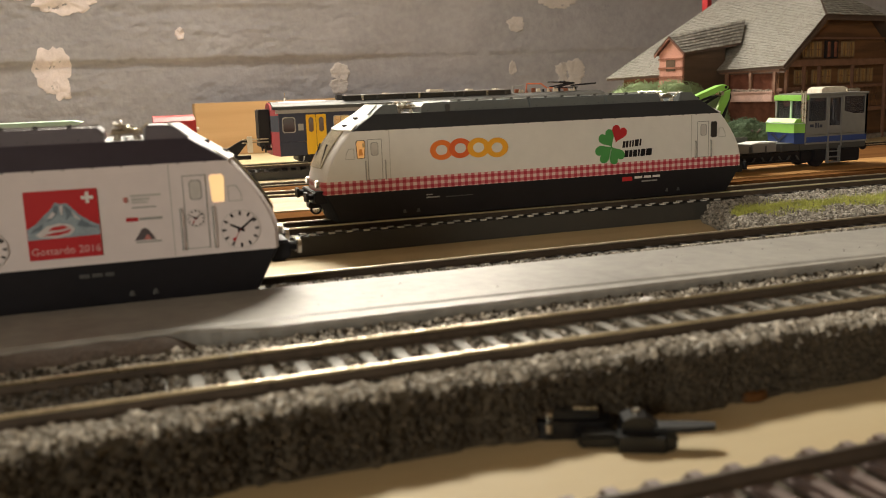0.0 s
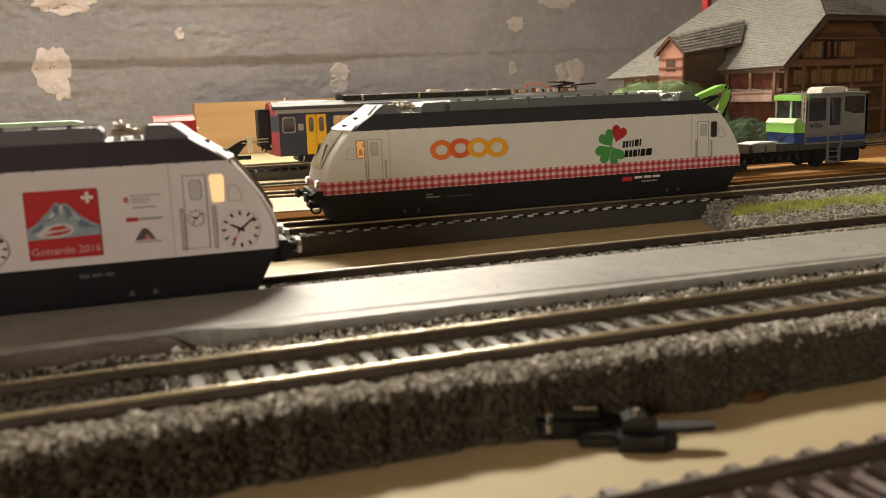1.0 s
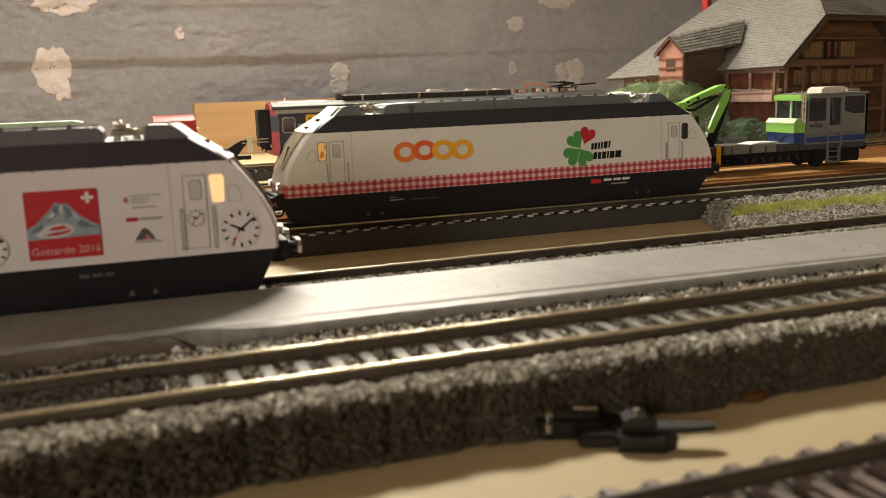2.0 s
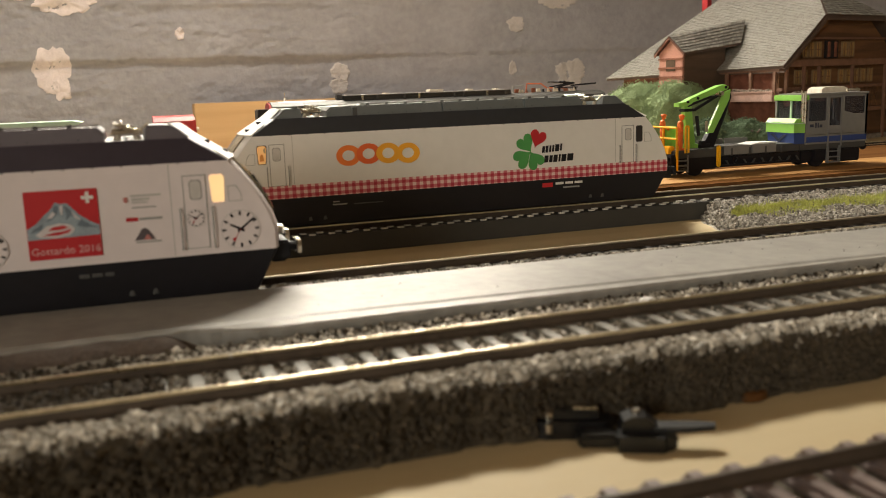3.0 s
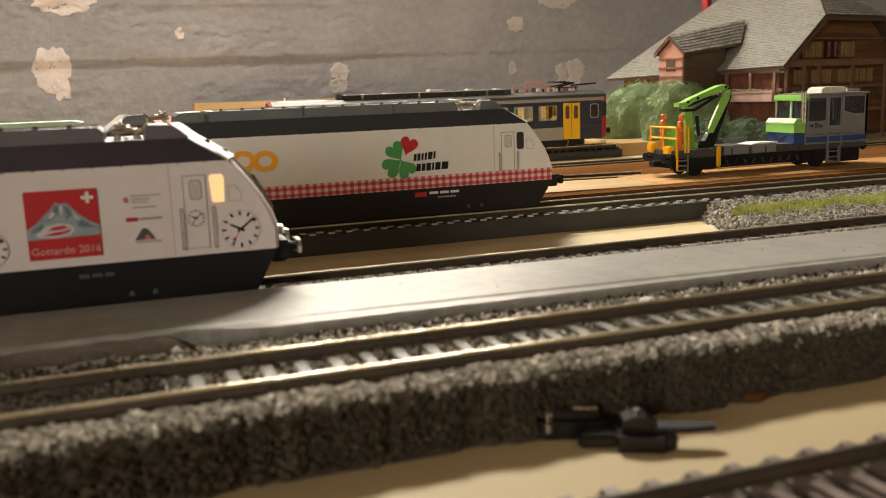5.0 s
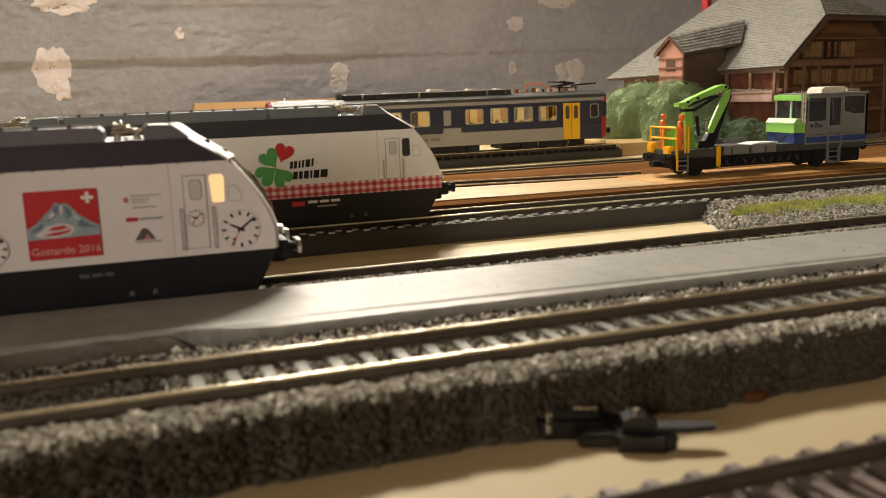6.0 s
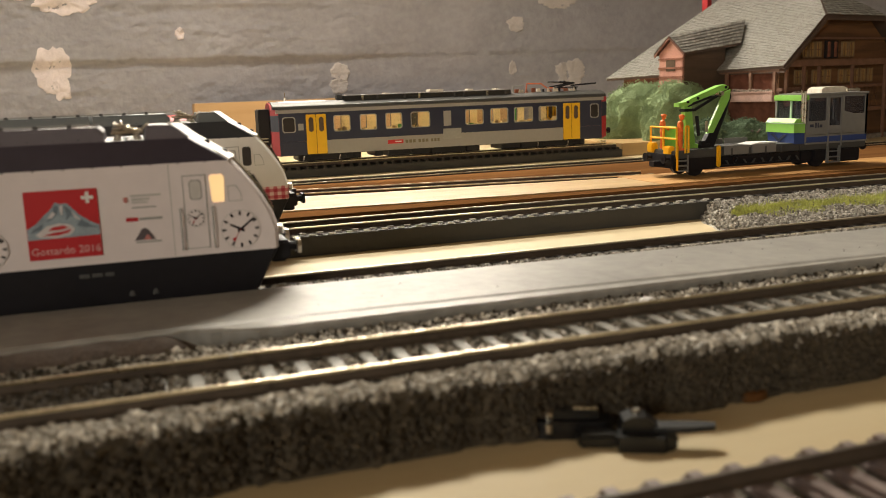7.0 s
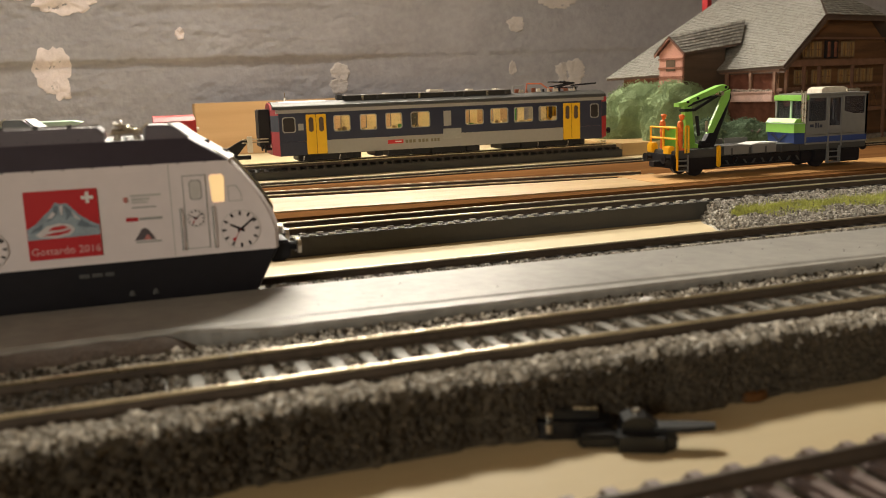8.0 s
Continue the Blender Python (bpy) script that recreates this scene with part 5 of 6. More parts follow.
def farmhouse():
    ob = new("farmhouse")
    ob.matrix_basis = Matrix.Translation((HB.x * MM, HB.y * MM, 0)) @ Matrix.Rotation(math.atan2(HG.y, HG.x), 4, "Z")
    tagged(ob, "brown timber farmhouse with a large shingled half-hipped roof", "house")
    R = EAVE + HALF * TAN
    # local x along the gable, y along the ridge
    part("front_wall", box(14, 226, 9, 13, BOARD_Z, 62), TIMBER, ob, "dark timber gable wall")
    part("gable_wall", prism([(20, 62), (220, 62), (172, 96), (160, 104), (80, 104), (68, 96)], "y", 9.5, 13), TIMBER, ob, "dark timber gable")
    part("long_wall", box(14, 18, 13, 186, BOARD_Z, 62), TIMBER_RED, ob, "reddish timber side wall")
    part("far_wall", box(222, 226, 13, 186, BOARD_Z, 62), TIMBER, ob)
    part("back_wall", prism([(14, BOARD_Z), (226, BOARD_Z), (226, 56), (14, 56)], "y", 186, 190), TIMBER, ob)
    # roof slopes with thickness
    hx, hz = 68.0, EAVE + 68 * TAN
    BACK, MIDB = 134.0, 198 - 68 * 64 / 120

    def slab(name, pts, t=3.0):
        bm = bmesh.new()
        top = [bm.verts.new(p) for p in pts]
        low = [bm.verts.new((p[0], p[1], p[2] - t)) for p in pts]
        bm.faces.new(top)
        bm.faces.new(low[::-1])
        n = len(pts)
        for k in range(n):
            bm.faces.new((top[k], low[k], low[(k + 1) % n], top[(k + 1) % n]))
        return part(name, bm, EAVES, ob)
    left = slab("roof_slope", [(5.5, 0, EAVE + 3.85), (hx, 0, hz), (120, 45, R), (120, BACK, R), (-3, 198, EAVE - 2.1)])
    right = slab("roof_slope", [(240, 0, EAVE), (240, 198, EAVE), (120, BACK, R), (120, 45, R), (240 - hx, 0, hz)])
    slab("roof_hip", [(0, 198, EAVE), (120, BACK, R), (240, 198, EAVE)])
    hip = slab("roof_hip", [(hx, 0, hz), (240 - hx, 0, hz), (120, 45, R)])
    shingles("shingles", SHINGLE, left, ((-4, 198.5, EAVE - 2.8), (4.5, -1, EAVE + 3.15), (hx, -1, hz + 0.1), (hx, MIDB, hz + 0.1)), 30, 4.2, 0.35)
    shingles("shingles", SHINGLE, left, ((hx, MIDB, hz), (hx, 0, hz), (120, 45, R), (120, BACK, R)), 23, 4.2, 0.35)
    shingles("shingles", SHINGLE_SHADED, hip, ((hx, -2, hz), (240 - hx, -2, hz), (121, 45, R), (119, 45, R)), 18, 5.0)
    part("eave_beam", box(6.5, 9, -0.5, 186, EAVE - 3, EAVE - 1), EAVES, ob)
    part("verge_board", prism([(5.5, EAVE + 0.65), (hx, hz - 3.2), (hx, hz - 7), (9.5, EAVE - 0.6)], "y", -1.5, 0.5), EAVES, ob)
    part("hip_board", box(hx, 240 - hx, -2, 0, hz - 5, hz - 3), EAVES, ob)
    # galleries and beams on the front
    for z0, z1, y0, y1, m in ((60, 66, 1, 9, BEAM), (84, 86, 6, 9, BEAM), (39, 42, 3, 9, BEAM), (16, 20, 3, 9, BEAM)):
        part("gallery_beam", box(10 if z0 < 80 else 50, 230 if z0 < 80 else 190, y0, y1, z0, z1, 0.4), m, ob)
    for k in range(30):
        x = 14 + k * 7.1
        part("plank", box(x, x + 6.6, 8.0, 9.0, 20.5, 38.5), TIMBER, ob)
    bal = part("balcony", box(12, 62, -6, 3, 26, 35.5, 0.4), PINKWALL, ob, "faded pink balcony parapet")
    part("balcony_rail", box(11, 63, -7, -5.4, 35.2, 36.6), BEAM, bal)
    flower_box(bal, [(13 + 0.48 * k, -5.5, 37) for k in range(100)], 5)
    for x in (13, 40, 64, 120, 180):
        part("post", box(x, x + 2.4, 1, 3.4, 36 if x < 70 else -11, 60), BEAM, ob)

    def window(x, z, w, h, m=YELLOW_PANE):
        wn = part("window", add_box(add_box(add_box(box(x, x + w, 7.6, 9.2, z, z + 1), x, x + w, 7.6, 9.2, z + h - 1, z + h), x, x + 1, 7.6, 9.2, z, z + h), x + w - 1, x + w, 7.6, 9.2, z, z + h), CERAMIC_DIM, ob)
        part("pane", box(x + 0.8, x + w - 0.8, 8.3, 9.1, z + 0.8, z + h - 0.8), m, wn)
        part("glazing_bar", add_box(box(x + w / 2 - 0.35, x + w / 2 + 0.35, 8.0, 8.6, z, z + h), x, x + w, 8.0, 8.6, z + h / 2 - 0.3, z + h / 2 + 0.3), BEAM, wn)
    for x in (46, 57, 68, 112, 124):
        window(x, 68, 9.0, 14)
    for x in (36, 47, 64, 75, 86, 108, 120, 134, 147, 160):
        window(x, 44, 8.6, 13)
    for x in (30, 48, 74, 96, 118, 140):
        window(x, 2, 9, 13, GLASS_BROWN)
    part("dark_opening", box(84, 106, 8.4, 9.4, 67, 83), BLACK, ob)
    for x in (88, 99):
        part("shutter", box(x, x + 3.5, 7.4, 8.6, 68, 82), TIMBER_RED, ob)
    # side wing with its own steep roof
    v0, v1, vm, u0 = 66.0, 92.0, 79.0, -45.0
    wing = part("wing_wall", prism([(u0, BOARD_Z), (14, BOARD_Z), (14, 83.5), (u0, 76)], "y", v0, v0 + 3), TIMBER_DARK, ob, "dark side of the wing")
    part("wing_front", prism([(v0, BOARD_Z), (v1, BOARD_Z), (v1, 76), (vm, 87), (v0, 76)], "x", u0 - 2, u0 + 1), PINKWALL, ob, "faded red wing gable")
    for z in (30, 38, 46, 54, 62, 70):
        part("weatherboard", box(u0 - 3, u0 - 2, v0 - 0.5, v1 + 0.5, z, z + 1.6), TIMBER_RED, ob)
    part("wing_window", box(u0 - 2.6, u0 - 1.9, 74, 84, 60, 70), GLASS_BROWN, ob)
    part("gable_board", prism([(v0 - 4, 72.5), (vm, 88.0), (v1 + 4, 72.5), (v1 + 4, 75.5), (vm, 91), (v0 - 4, 75.5)], "x", u0 - 5, u0 - 3), TIMBER_RED, ob)
    part("wing_wall", prism([(u0, BOARD_Z), (14, BOARD_Z), (14, 83.5), (u0, 76)], "y", v1 - 3, v1), TIMBER_DARK, ob)
    uz = 62.0
    for sgn, ve in ((-1, v0 - 4), (1, v1 + 4)):
        bm = bmesh.new()
        pts = [(u0 - 5, vm, 91), (uz, vm, 107), (uz - 30, ve, 84), (u0 - 5, ve, 75.5)]
        top = [bm.verts.new(p) for p in pts]
        low = [bm.verts.new((p[0], p[1], p[2] - 2)) for p in pts]
        bm.faces.new(top)
        bm.faces.new(low[::-1])
        for k in range(4):
            bm.faces.new((top[k], low[k], low[(k + 1) % 4], top[(k + 1) % 4]))
        p = part("wing_roof", bm, EAVES, ob)
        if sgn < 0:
            shingles("shingles", SHINGLE_SHADED, p, ((u0 - 5, ve, 75.6), (uz - 30, ve, 84.1), (uz, vm, 107.1), (u0 - 5, vm, 91.1)), 7, 4.5)
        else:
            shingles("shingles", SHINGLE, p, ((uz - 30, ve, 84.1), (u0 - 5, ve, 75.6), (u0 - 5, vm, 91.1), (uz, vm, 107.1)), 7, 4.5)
    side = part("side_balcony", box(2, 13, 8, 52, 30.5, 38.5, 0.4), PARAPET, ob, "pale pink side balcony parapet")
    part("balcony_rail", box(1, 3, 7, 53, 38.4, 39.6), PARAPET, side)
    flower_box(side, [(2.5, 9 + 0.42 * k, 39.5) for k in range(100)], 4)
    part("gallery_beam", box(6, 13, 4, 190, 56, 61, 0.4), BEAM, ob)
    for v in (6, 30, 55):
        part("post", box(3, 5.4, v, v + 2.4, 37, 56), BEAM, ob)
    part("chimney", box(97, 104, 150, 157, 105, 150, 0.4), CAR_RED, ob, "red chimney")
    part("plinth", box(6, 234, 2, 200, BOARD_Z, BOARD_Z + 4), STONE, ob)
    return ob


farmhouse()


# ---- greenery ----
def foam_mound(name, blobs, label, material, clumps, size, seed, foot=BOARD_Z):
    """A bush of coarse foam: each lumpy core is a part, covered with many small tufts."""
    rnd = random.Random(seed)
    ob = group_of(name, blobs[0][0], blobs[0][1], foot, label=label, category="bush")
    base = [(1, 0, 0), (-1, 0, 0), (0, 1, 0), (0, -1, 0), (0, 0, 1), (0, 0, -1)]
    tri = [(0, 2, 4), (2, 1, 4), (1, 3, 4), (3, 0, 4), (2, 0, 5), (1, 2, 5), (3, 1, 5), (0, 3, 5)]
    ox, oy = blobs[0][:2]
    for cx, cy, cz, rx, ry, rz in blobs:
        bm = bmesh.new()
        r = bmesh.ops.create_icosphere(bm, subdivisions=4, radius=1.0)
        for v in r["verts"]:
            d = 1 + 0.16 * noise.noise(v.co * 2.2 + Vector((cx, 0, seed))) + 0.08 * noise.noise(v.co * 7)
            v.co = Vector((cx + v.co.x * rx * d, cy + v.co.y * ry * d, max(foot - 0.5, cz + v.co.z * rz * d)))
        bm.verts.index_update()
        verts = [tuple(v.co) for v in bm.verts]
        faces = [tuple(v.index for v in f.verts) for f in bm.faces]
        bm.free()
        for _ in range(clumps // len(blobs)):
            th, ph = rnd.uniform(0, 2 * math.pi), rnd.uniform(-0.2, 1)
            rr = math.sqrt(max(0, 1 - ph * ph))
            d = Vector((math.cos(th) * rr, math.sin(th) * rr, ph))
            d *= 1 + 0.16 * noise.noise(d * 2.2 + Vector((cx, 0, seed))) + rnd.uniform(-0.03, 0.09)
            p = Vector((cx + d.x * rx, cy + d.y * ry, cz + d.z * rz))
            if p.z < foot:
                continue
            m = Euler((rnd.uniform(0, 6), rnd.uniform(0, 6), rnd.uniform(0, 6))).to_matrix()
            i = len(verts)
            s = rnd.uniform(0.5, 1.4) * size
            verts += [tuple(p + m @ Vector((b[0] * s, b[1] * s * 0.8, b[2] * s * 0.7))) for b in base]
            faces += [tuple(i + k for k in t) for t in tri]
        me = bpy.data.meshes.new("foam_clump")
        me.from_pydata([((a - ox) * MM, (b - oy) * MM, (c - foot) * MM) for a, b, c in verts], [], faces)
        me.materials.append(material)
        new("foam_clump", me).parent = ob


K = 1.065
tagged(part("wooden_slab", box(401, 520, 685, 790, BOARD_Z, 0.0, 0.4), PLANK), "pale wooden slab beside the end of the railcar", "slab", kind="structure")
figure(500, 640, -10.8, -20, 3.0, "tiny dark plastic figure with one arm raised before the house", FIGURE_DARK, True)
foam_mound("foam_bush", [(a * K, b * K, 55 + (c - 55) * K, d * K, e * K, f * K) for a, b, c, d, e, f in ((438, 705, 12, 46, 18, 38), (412, 706, 6, 20, 14, 30), (424, 702, 4, 24, 12, 26))] + [(468, 702, 13, 36, 14, 37), (492, 700, 8, 28, 12, 31)], "large rounded bush of dark green foam", BUSH, 26000, 0.6, 3, 0.0)
foam_mound("foam_hedge", [(500, 650, -4, 34, 14, 20), (470, 655, -4, 24, 14, 22), (528, 640, -6, 28, 12, 16), (548, 632, -8, 20, 10, 12)], "low hedge of dark green foam before the house", HEDGE, 14000, 0.62, 8)


# ---- ballast ----
def groove_y(x):
    return 211.0 if x < 18 else 211.0 - 0.0405 * (x - 18)


def back_y(x):
    return 246.8 if x < 40 else 246.8 - 0.0300 * (x - 40)


def stones(name, parent, material, n, place, size, seed):
    """Loose angular stones, joined; place(rnd) gives a point."""
    rnd = random.Random(seed)
    base = np.array([(1, 0, 0), (-1, 0, 0), (0, 1, 0), (0, -1, 0), (0, 0, 1), (0, 0, -1), (0.6, 0.6, 0.5), (-0.6, -0.6, 0.5)])
    tri = [(0, 6, 4), (0, 2, 6), (2, 4, 6), (2, 1, 4), (1, 7, 4), (1, 3, 7), (3, 4, 7), (3, 0, 4), (2, 0, 5), (1, 2, 5), (3, 1, 5), (0, 3, 5)]
    verts, faces = [], []
    for _ in range(n):
        p = place(rnd)
        m = np.array(Euler((rnd.uniform(0, 6), rnd.uniform(0, 6), rnd.uniform(0, 6))).to_matrix())
        s = size * rnd.uniform(0.55, 1.35)
        b = base * np.array([s * rnd.uniform(0.7, 1.2), s * rnd.uniform(0.7, 1.1), s * rnd.uniform(0.5, 0.9)])
        q = (b @ m.T + np.array(p)) * MM
        i = len(verts)
        verts += [tuple(v) for v in q]
        faces += [tuple(i + k for k in t) for t in tri]
    me = bpy.data.meshes.new(name)
    me.from_pydata(verts, [], faces)
    me.materials.append(material)
    ob = new(name, me)
    if parent is not None:
        ob.parent = parent
    ob["kind"] = "stuff"
    return ob


def heightfield(name, x0, x1, y0, y1, nx, ny, f, material, drop):
    """A lumpy sheet with a closed skirt down to drop."""
    vs, fs = [], []
    for j in range(ny + 1):
        for i in range(nx + 1):
            x, y = x0 + (x1 - x0) * i / nx, y0 + (y1 - y0) * j / ny
            e = i in (0, nx) or j in (0, ny)
            vs.append((x * MM, y * MM, (drop if e else f(x, y)) * MM))
    w = nx + 1
    for j in range(ny):
        for i in range(nx):
            a = j * w + i
            fs.append((a, a + 1, a + 1 + w, a + w))
    me = bpy.data.meshes.new(name)
    me.from_pydata(vs, [], fs)
    me.materials.append(material)
    for p in me.polygons:
        p.use_smooth = True
    return new(name, me)


def smooth01(t):
    t = max(0.0, min(1.0, t))
    return t * t * (3 - 2 * t)


def front_top(x, y):
    n = noise.fractal((x * 0.16, y * 0.16, 2.0), 1.0, 2.0, 4)
    edge = 148.0 - 3.0 * (1 - smooth01((x + 30) / 45)) + 1.8 * noise.noise((x * 0.10, 1, 7)) + 1.2 * noise.noise((x * 0.4, 2, 7))
    f = smooth01((y - edge + 1.6) / 2.2)
    base = 1.4 + 0.9 * n - 1.2 * smooth01((y - 153) / 5)
    if y > 158:
        base = -1.0 + 0.7 * n
    if y > 183:
        base = -0.8 - 0.9 * smooth01((y - 186) / 12) + 0.7 * n
    return BOARD_Z - 0.4 + (base - BOARD_Z + 0.4) * f


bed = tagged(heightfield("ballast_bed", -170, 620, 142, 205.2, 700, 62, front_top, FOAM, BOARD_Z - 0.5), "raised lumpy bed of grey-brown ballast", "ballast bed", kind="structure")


def on_front(y0, y1, lift):
    def f(rnd):
        while True:
            x, y = rnd.uniform(-110, 420), rnd.uniform(y0, y1)
            z = front_top(x, y)
            if y > 160 or z > -0.9:
                return x, y, z + lift
    return f


def on_face(rnd):
    x, z = rnd.uniform(-110, 420), rnd.uniform(-10.5, 0.0)
    return x, 146.4 - 3.0 * (1 - smooth01((x + 30) / 45)) - 0.02 * z + 1.8 * noise.noise((x * 0.10, 1, 7)) + 1.2 * noise.noise((x * 0.4, 2, 7)) + 0.06 * z + rnd.uniform(-0.5, 0.9), z + rnd.uniform(0, 1)


stones("ballast_stones", bed, STONES, 10000, on_front(145.5, 157.5, 0.1), 1.0, 11)
stones("ballast_stones", bed, STONES, 6500, on_front(161, 178, 0.95), 0.62, 12)


def along_platform(rnd):
    x, y = 6 + 400 * rnd.random() ** 1.2 - 14 * rnd.random() ** 3, rnd.uniform(182, 203)
    return x, y, front_top(x, y) + 0.3


stones("ballast_stones", bed, STONES, 6200, along_platform, 0.85, 13)


def at_platform(rnd):
    x, y = -110 + rnd.random() ** 1.5 * 330, rnd.uniform(190, 201.5)
    return x, y, front_top(x, y) + rnd.uniform(0, 1.6) * smooth01((y - 196) / 8)


stones("brown_grit", bed, DIRT_SHADE, 4500, at_platform, 0.6, 15)


def in_track(rnd):
    x = 2 - abs(rnd.gauss(0, 1)) * 38
    return max(-110, x), rnd.uniform(161, 178), rnd.uniform(-0.4, 1.3)


stones("brown_grit", bed, DIRT_SHADE, 5200, in_track, 0.7, 16)
# brown dirt on the face, its colour also darkened for the face's shade
stones("face_stones", bed, DIRT_SHADE, 15000, on_face, 0.52, 14)


def patch_top(x, y):
    n = noise.fractal((x * 0.1, y * 0.1, 5.0), 1.0, 2.0, 4)
    left = 224 + 0.42 * max(0, y - 292) * 0.9 + 3 * noise.noise((y * 0.08, 3, 1))
    f = smooth01((x - left) / 9) * smooth01((y - 284) / 7) * smooth01((402 - y) / 4)
    top = -4.4 + 1.0 * n + 1.6 * smooth01((y - 300) / 30)
    if y > 354:
        top = -4.8 + 0.3 * n
    return BOARD_Z - 0.3 + (top - BOARD_Z) * f


patch = tagged(heightfield("ballast_patch", 218, 620, 281.5, 403.5, 260, 90, patch_top, BALLAST, BOARD_Z - 0.6), "bed of grey ballast between two tracks", "ballast bed", kind="structure")


def on_patch(rnd):
    while True:
        x, y = 222 + (rnd.random() ** 1.4) * 330, rnd.uniform(284, 357)
        z = patch_top(x, y)
        if z > BOARD_Z + 0.4:
            return x, y, z + 0.2


def on_patch_back(rnd):
    return rnd.uniform(252, 560), rnd.uniform(353, 402), -4.6


stones("ballast_stones", patch, PATCH_STONES, 17000, on_patch, 0.95, 21)
stones("ballast_stones", patch, BALLAST, 5000, on_patch_back, 0.7, 22)


def gott_side(rnd):
    x = rnd.uniform(34, 420)
    d = rnd.random()
    return x, back_y(x) - 0.3 + 7.0 * d, rnd.uniform(0.6, 1.7) - 1.5 * d


loose = stones("loose_ballast", None, PATCH_STONES, 3000, gott_side, 0.75, 31)
tagged(loose, "loose ballast grains along the platform edge", "ballast")


def grass():
    """Short tufts of model grass on the ballast."""
    rnd = random.Random(9)
    verts, faces = [], []
    for _ in range(18000):
        x = 241 + (rnd.random() ** 1.3) * 300
        mid = 319 + 4 * noise.noise((x * 0.02, 0, 0)) + 0.02 * (x - 236)
        wid = 13.0 * (0.55 + 0.45 * noise.noise((x * 0.06, 5, 0))) * smooth01((x - 236) / 14)
        y = mid + rnd.gauss(0, 0.55) * wid
        z = patch_top(x, y) + 0.2
        if z < -6.2:
            continue
        h, a = rnd.uniform(1.0, 2.8), rnd.uniform(0, 6.28)
        dx, dy = math.cos(a) * 0.22, math.sin(a) * 0.22
        lx, ly = rnd.gauss(0, 0.7), rnd.gauss(0, 0.7)
        i = len(verts)
        verts += [(x - dx, y - dy, z - 0.5), (x + dx, y + dy, z - 0.5), (x + lx, y + ly, z + h)]
        faces.append((i, i + 1, i + 2))
    me = bpy.data.meshes.new("grass")
    me.from_pydata([(a * MM, b * MM, c * MM) for a, b, c in verts], [], faces)
    me.materials.append(GRASS)
    tagged(new("grass", me), "strip of short yellow-green model grass on ballast", "grass", kind="stuff")


grass()


# ---- platform, beds and plank ----
def stretched(stations):
    """A bar whose outline changes along x: stations are (x, [(y, z), ...])."""
    bm = bmesh.new()
    rings = [[bm.verts.new((x, y, z)) for y, z in pts] for x, pts in stations]
    n = len(rings[0])
    for a, b in zip(rings, rings[1:]):
        for k in range(n):
            bm.faces.new((a[k], a[(k + 1) % n], b[(k + 1) % n], b[k]))
    bm.faces.new(rings[0][::-1])
    bm.faces.new(rings[-1])
    return bm


def platform():
    st = []
    for x in (-420, 0, 18, 40, 320, 600):
        g = groove_y(x)
        st.append((x, [(g, BOARD_Z), (g, 0.8), (g + 1.9, 1.5), (back_y(x) - 0.9, 1.5), (back_y(x), 0.8), (back_y(x), BOARD_Z)]))
    ob = tagged(part("platform", stretched(st), PLATFORM), "smooth grey station platform with a grooved edge", "platform", kind="structure")
    # the edging strip, chipped away at its west end
    rnd = random.Random(77)
    st = []
    x = 6.0
    while x < 600:
        g = groove_y(x)
        gap = 0.35 + 0.55 * smooth01((x - 60) / 120) * (0.6 + noise.noise((x * 0.09, 0, 2)) + 0.5 * noise.noise((x * 0.33, 0, 5)))
        f = max(196.0, 203.2 - 0.017 * (x - 36)) + 0.25 * noise.noise((x * 0.2, 3, 1))
        f = min(f, g - 2.2)
        back = max(f + 1.2, g - max(0.2, gap))
        if x < 30:
            f = back - max(0.5, (back - f) * smooth01((x - 4) / 24) + rnd.uniform(-0.5, 0.5))
        lip = 1.45 + 0.1 * noise.noise((x * 0.15, 7, 1))
        st.append((x, [(back, BOARD_Z), (back, lip), (f + 0.6, lip), (f, lip - 0.6), (f + 0.3, -1.2), (f + 1.2, BOARD_Z)]))
        x += 2.6
    part("edge_strip", stretched(st), PLATFORM, ob, "grey edging strip with a ragged joint")


def dirt_top(x, y):
    """Crumbled brown edge of the platform where its strip is missing."""
    n = noise.fractal((x * 0.15, y * 0.2, 9.0), 1.0, 2.0, 4)
    return 0.7 - 5.8 * smooth01((210.0 + 2.4 * noise.noise((x * 0.09, 1, 1)) + 1.2 * noise.noise((x * 0.35, 2, 1)) - y) / 9.0) + 0.7 * n - 6.0 * smooth01((x - 2) / 16)


platform()
tagged(part("track_bed", box(-60, 420, 78, 110, BOARD_Z, -7.4, 0.5), FOAM), "dark brown bed under the track at the board's edge", "track bed", kind="structure")
tagged(heightfield("crumbled_edge", -170, 34, 192, 211.4, 200, 24, dirt_top, EDGE_DIRT, BOARD_Z), "crumbled brown edge along the broken platform side", "dirt", kind="structure")
tagged(part("track_bed", box(-420, 600, 247, 280, BOARD_Z, -5.2, 0.4), BED_GREY), "dark grey bed under the platform track", "track bed", kind="structure")
tagged(part("track_bed", box(-420, 256, 354.5, 388, BOARD_Z, -2.9, 0.3), BED_GREY), "dark grey track bed with a straight smooth side", "track bed", kind="structure")
plank = tagged(part("wooden_plank", prism([(-420, 426), (0, 420.6), (130, 411.2), (262, 405.5), (262, 446.4), (130, 462.6), (0, 481.5), (-420, 494)], "z", BOARD_Z, 0.0), PLANK), "pale orange wooden plank along the tracks", "plank", kind="structure")
tagged(part("wooden_plank", box(262.3, 800, 405.5, 453, BOARD_Z, -0.05, 0.3), PLANK_ORANGE), "orange-brown wooden plank under the work wagon", "plank", kind="structure")
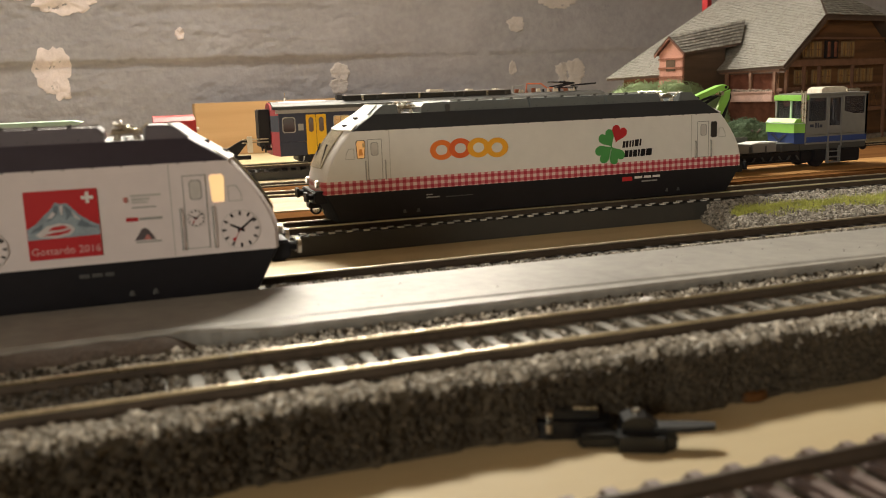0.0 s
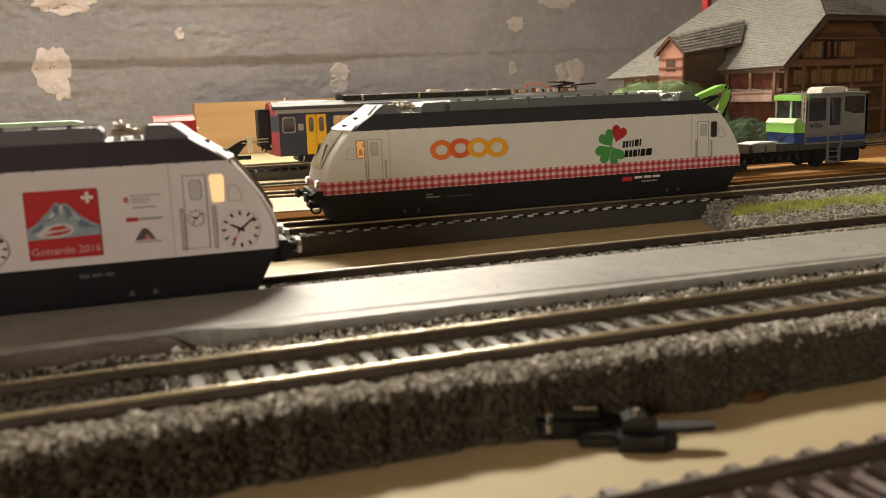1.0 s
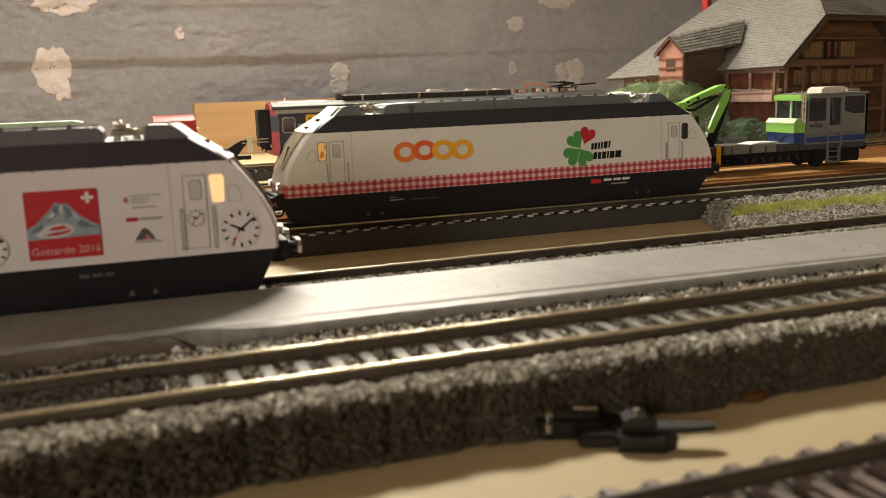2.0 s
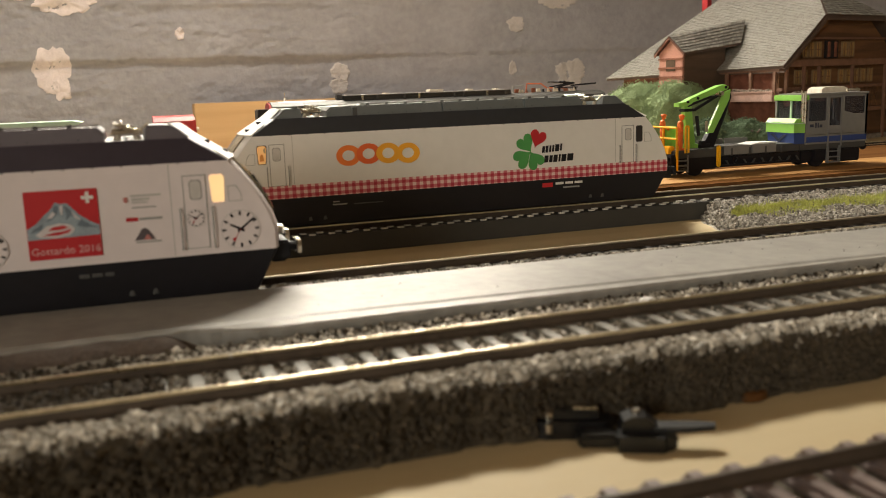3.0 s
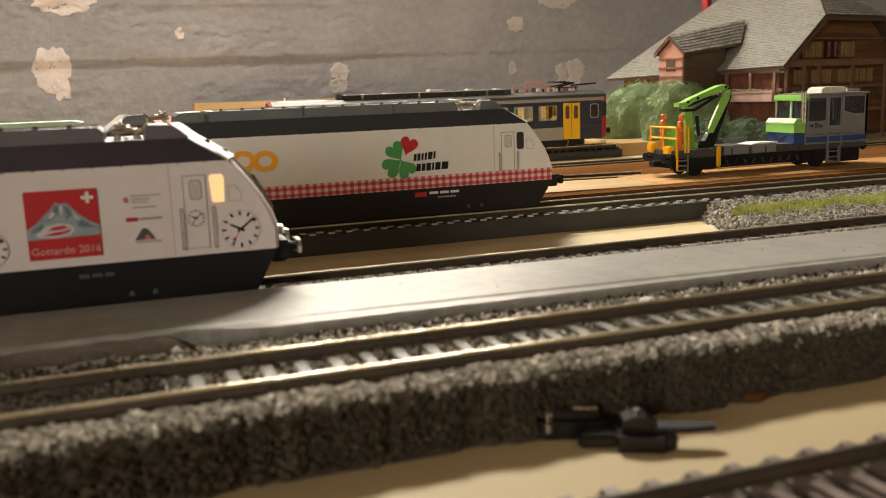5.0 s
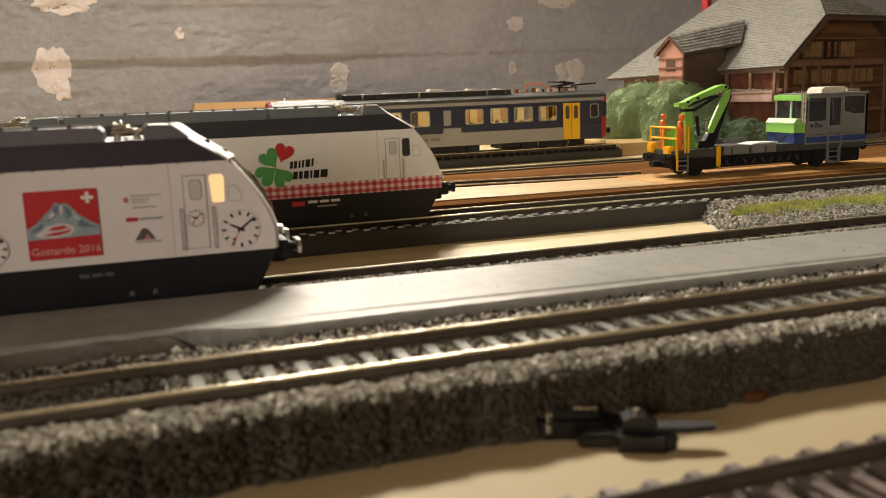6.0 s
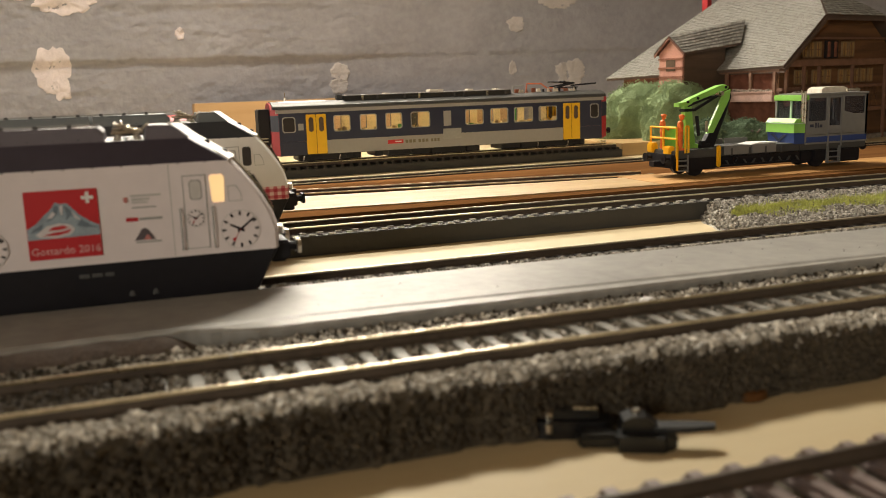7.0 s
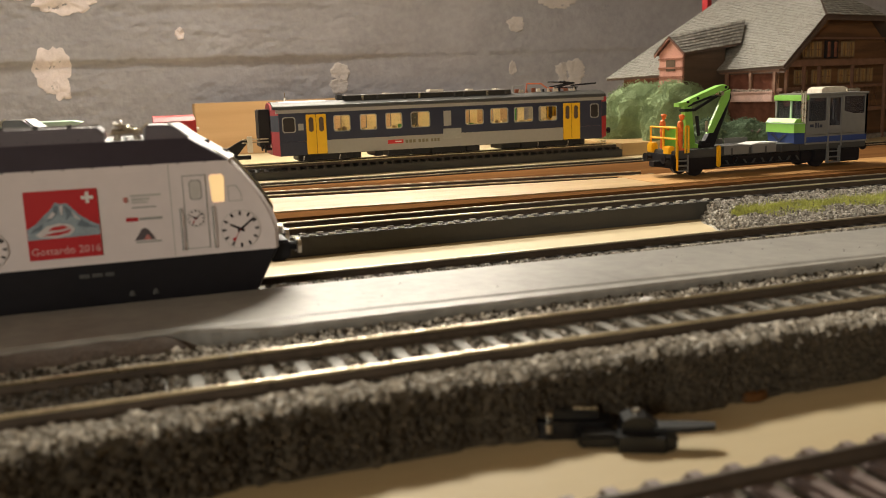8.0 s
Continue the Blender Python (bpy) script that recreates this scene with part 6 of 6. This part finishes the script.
part("plank_edge", prism([(-420, 396), (262, 396), (262, 405.3), (130, 411.0), (0, 420.4), (-420, 425.8)], "z", BOARD_Z, -0.6), PLANK_DARK, plank, "brown stained edge of the plank")
part("plank_edge", box(262.3, 800, 396, 405.4, BOARD_Z, -0.6), PLANK_DARK, plank)
tagged(part("rear_bed", prism([(-420, 495), (0, 482), (130, 463), (262, 447), (263, 453.5), (900, 453.5), (900, 551), (-420, 551)], "z", BOARD_Z, -2.75), PLANK_DARK), "brown stained board under a track", "board", kind="structure")
tagged(part("rear_bed", box(-420, 900, 553, 587, BOARD_Z, -7.0, 0.4), BED_GREY), "dark bed under a rear track", "track bed", kind="structure")
tagged(part("rear_bed", box(-420, 400, 682, 715, BOARD_Z, -4.6, 0.4), BED_GREY), "dark bed under the railcar track", "track bed", kind="structure")
tagged(part("wooden_batten", box(206, 800, 589, 597, BOARD_Z, -4.4, 0.4), PLANK), "pale wooden batten behind a track", "batten", kind="structure")


def platform_grit(rnd):
    return rnd.uniform(-40, 300), rnd.uniform(212, 236), 1.5


tagged(stones("platform_crumbs", None, GREYLINE, 45, platform_grit, 0.26, 41), "dark crumbs scattered on the grey platform", "crumbs")


# ---- small things on the front board ----
def scrap():
    ob = group_of("coupling_scrap", 81.0, 137.5, BOARD_Z, -22, label="black plastic coupling parts lying on the pale board", category="model part")
    part("arm", prism([(-18, 3.2), (-14, 2.0), (-3, 2.2), (-1, 4.0), (-2, 6.6), (-12, 6.8), (-17, 5.6)], "z", 0.0, 3.4), SCRAP, ob)
    part("bracket", box(-13.6, -4.0, 3.4, 6.6, 3.2, 5.2, 0.5), SCRAP, ob)
    part("block", prism([(-1.5, -4.2), (6.5, -5.0), (8.0, -3.2), (7.6, 2.4), (-1.0, 3.0)], "z", 0.0, 3.0), SCRAP, ob)
    part("block", box(-8.5, -1.2, -2.4, 2.4, 0.0, 2.6, 0.6), SCRAP, ob)
    part("housing", prism([(-1.0, 2.8), (-0.4, 5.2), (1.2, 6.0), (3.8, 5.8), (6.4, 3.8), (7.4, 2.8)], "y", -2.4, 2.2), SCRAP, ob)
    part("tongue", prism([(5, 0.6), (13.0, 0.2), (16.4, -0.6), (16.0, -2.4), (11.0, -3.2), (5, -3.0)], "z", 3.2, 4.2), RUBBER_MATT, ob)
    part("side_lug", box(6.0, 9.0, -4.4, -1.0, 0.0, 3.4, 0.6), SCRAP, ob)
    part("metal_clip", box(-9.0, -4.2, 4.0, 5.4, 5.15, 5.6, 0.15), STEEL, ob, "bright metal clip")
    for x, y, z, r in ((-13.4, 4.2, 4.2, 1.0), (-13.6, 2.6, 2.6, 0.9), (2.2, 0.6, 6.0, 0.7)):
        part("metal_pin", rod((x, y, z - 1.2), (x, y, z + 0.5), r, 12), STEEL, ob)


scrap()


def pebble(name, x, y, z, sx, sy, sz, material, label, category):
    bm = bmesh.new()
    r = bmesh.ops.create_icosphere(bm, subdivisions=3, radius=1.0)
    for v in bm.verts:
        d = 1 + 0.3 * noise.noise(v.co * 1.6 + Vector((x, y, 0)))
        v.co = Vector((v.co.x * sx * d, v.co.y * sy * d, v.co.z * sz * d))
    o = part(name, bm, material, None, smooth=True)
    at(o, x, y, z)
    tagged(o, label, category)


pebble("dry_leaf_chip", 116.5, 146.0, BOARD_Z + 1.0, 3.2, 1.6, 1.3, PLANK_DARK, "small brown chip of bark on the board", "chip")
pebble("plaster_crumb", 117, 187.5, 0.6, 2.6, 1.5, 1.4, PALE, "white plaster crumb on the ballast", "crumb")


# ---- what moves ----
def motions():
    rows = ((0.0, 0.0), (1.2, 0.0), (1.35, -0.9), (1.5, -4.0), (1.7, -8.6), (2.8, -34.8), (3.0, -39.5), (3.5, -51.1), (4.0, -63.2), (4.5, -78.2), (4.7, -85.3),
            (5.8, -137.9), (6.0, -148.7), (6.5, -176.6), (7.0, -213.0), (7.2, -227.2), (7.4, -241.6), (7.6, -254.6), (7.8, -267.4), (8.0, -280.6))
    walk(LOCO_A, [(t, pose((171.7 + s) * MM, 371.2 * MM, 0)) for t, s in rows])


motions()
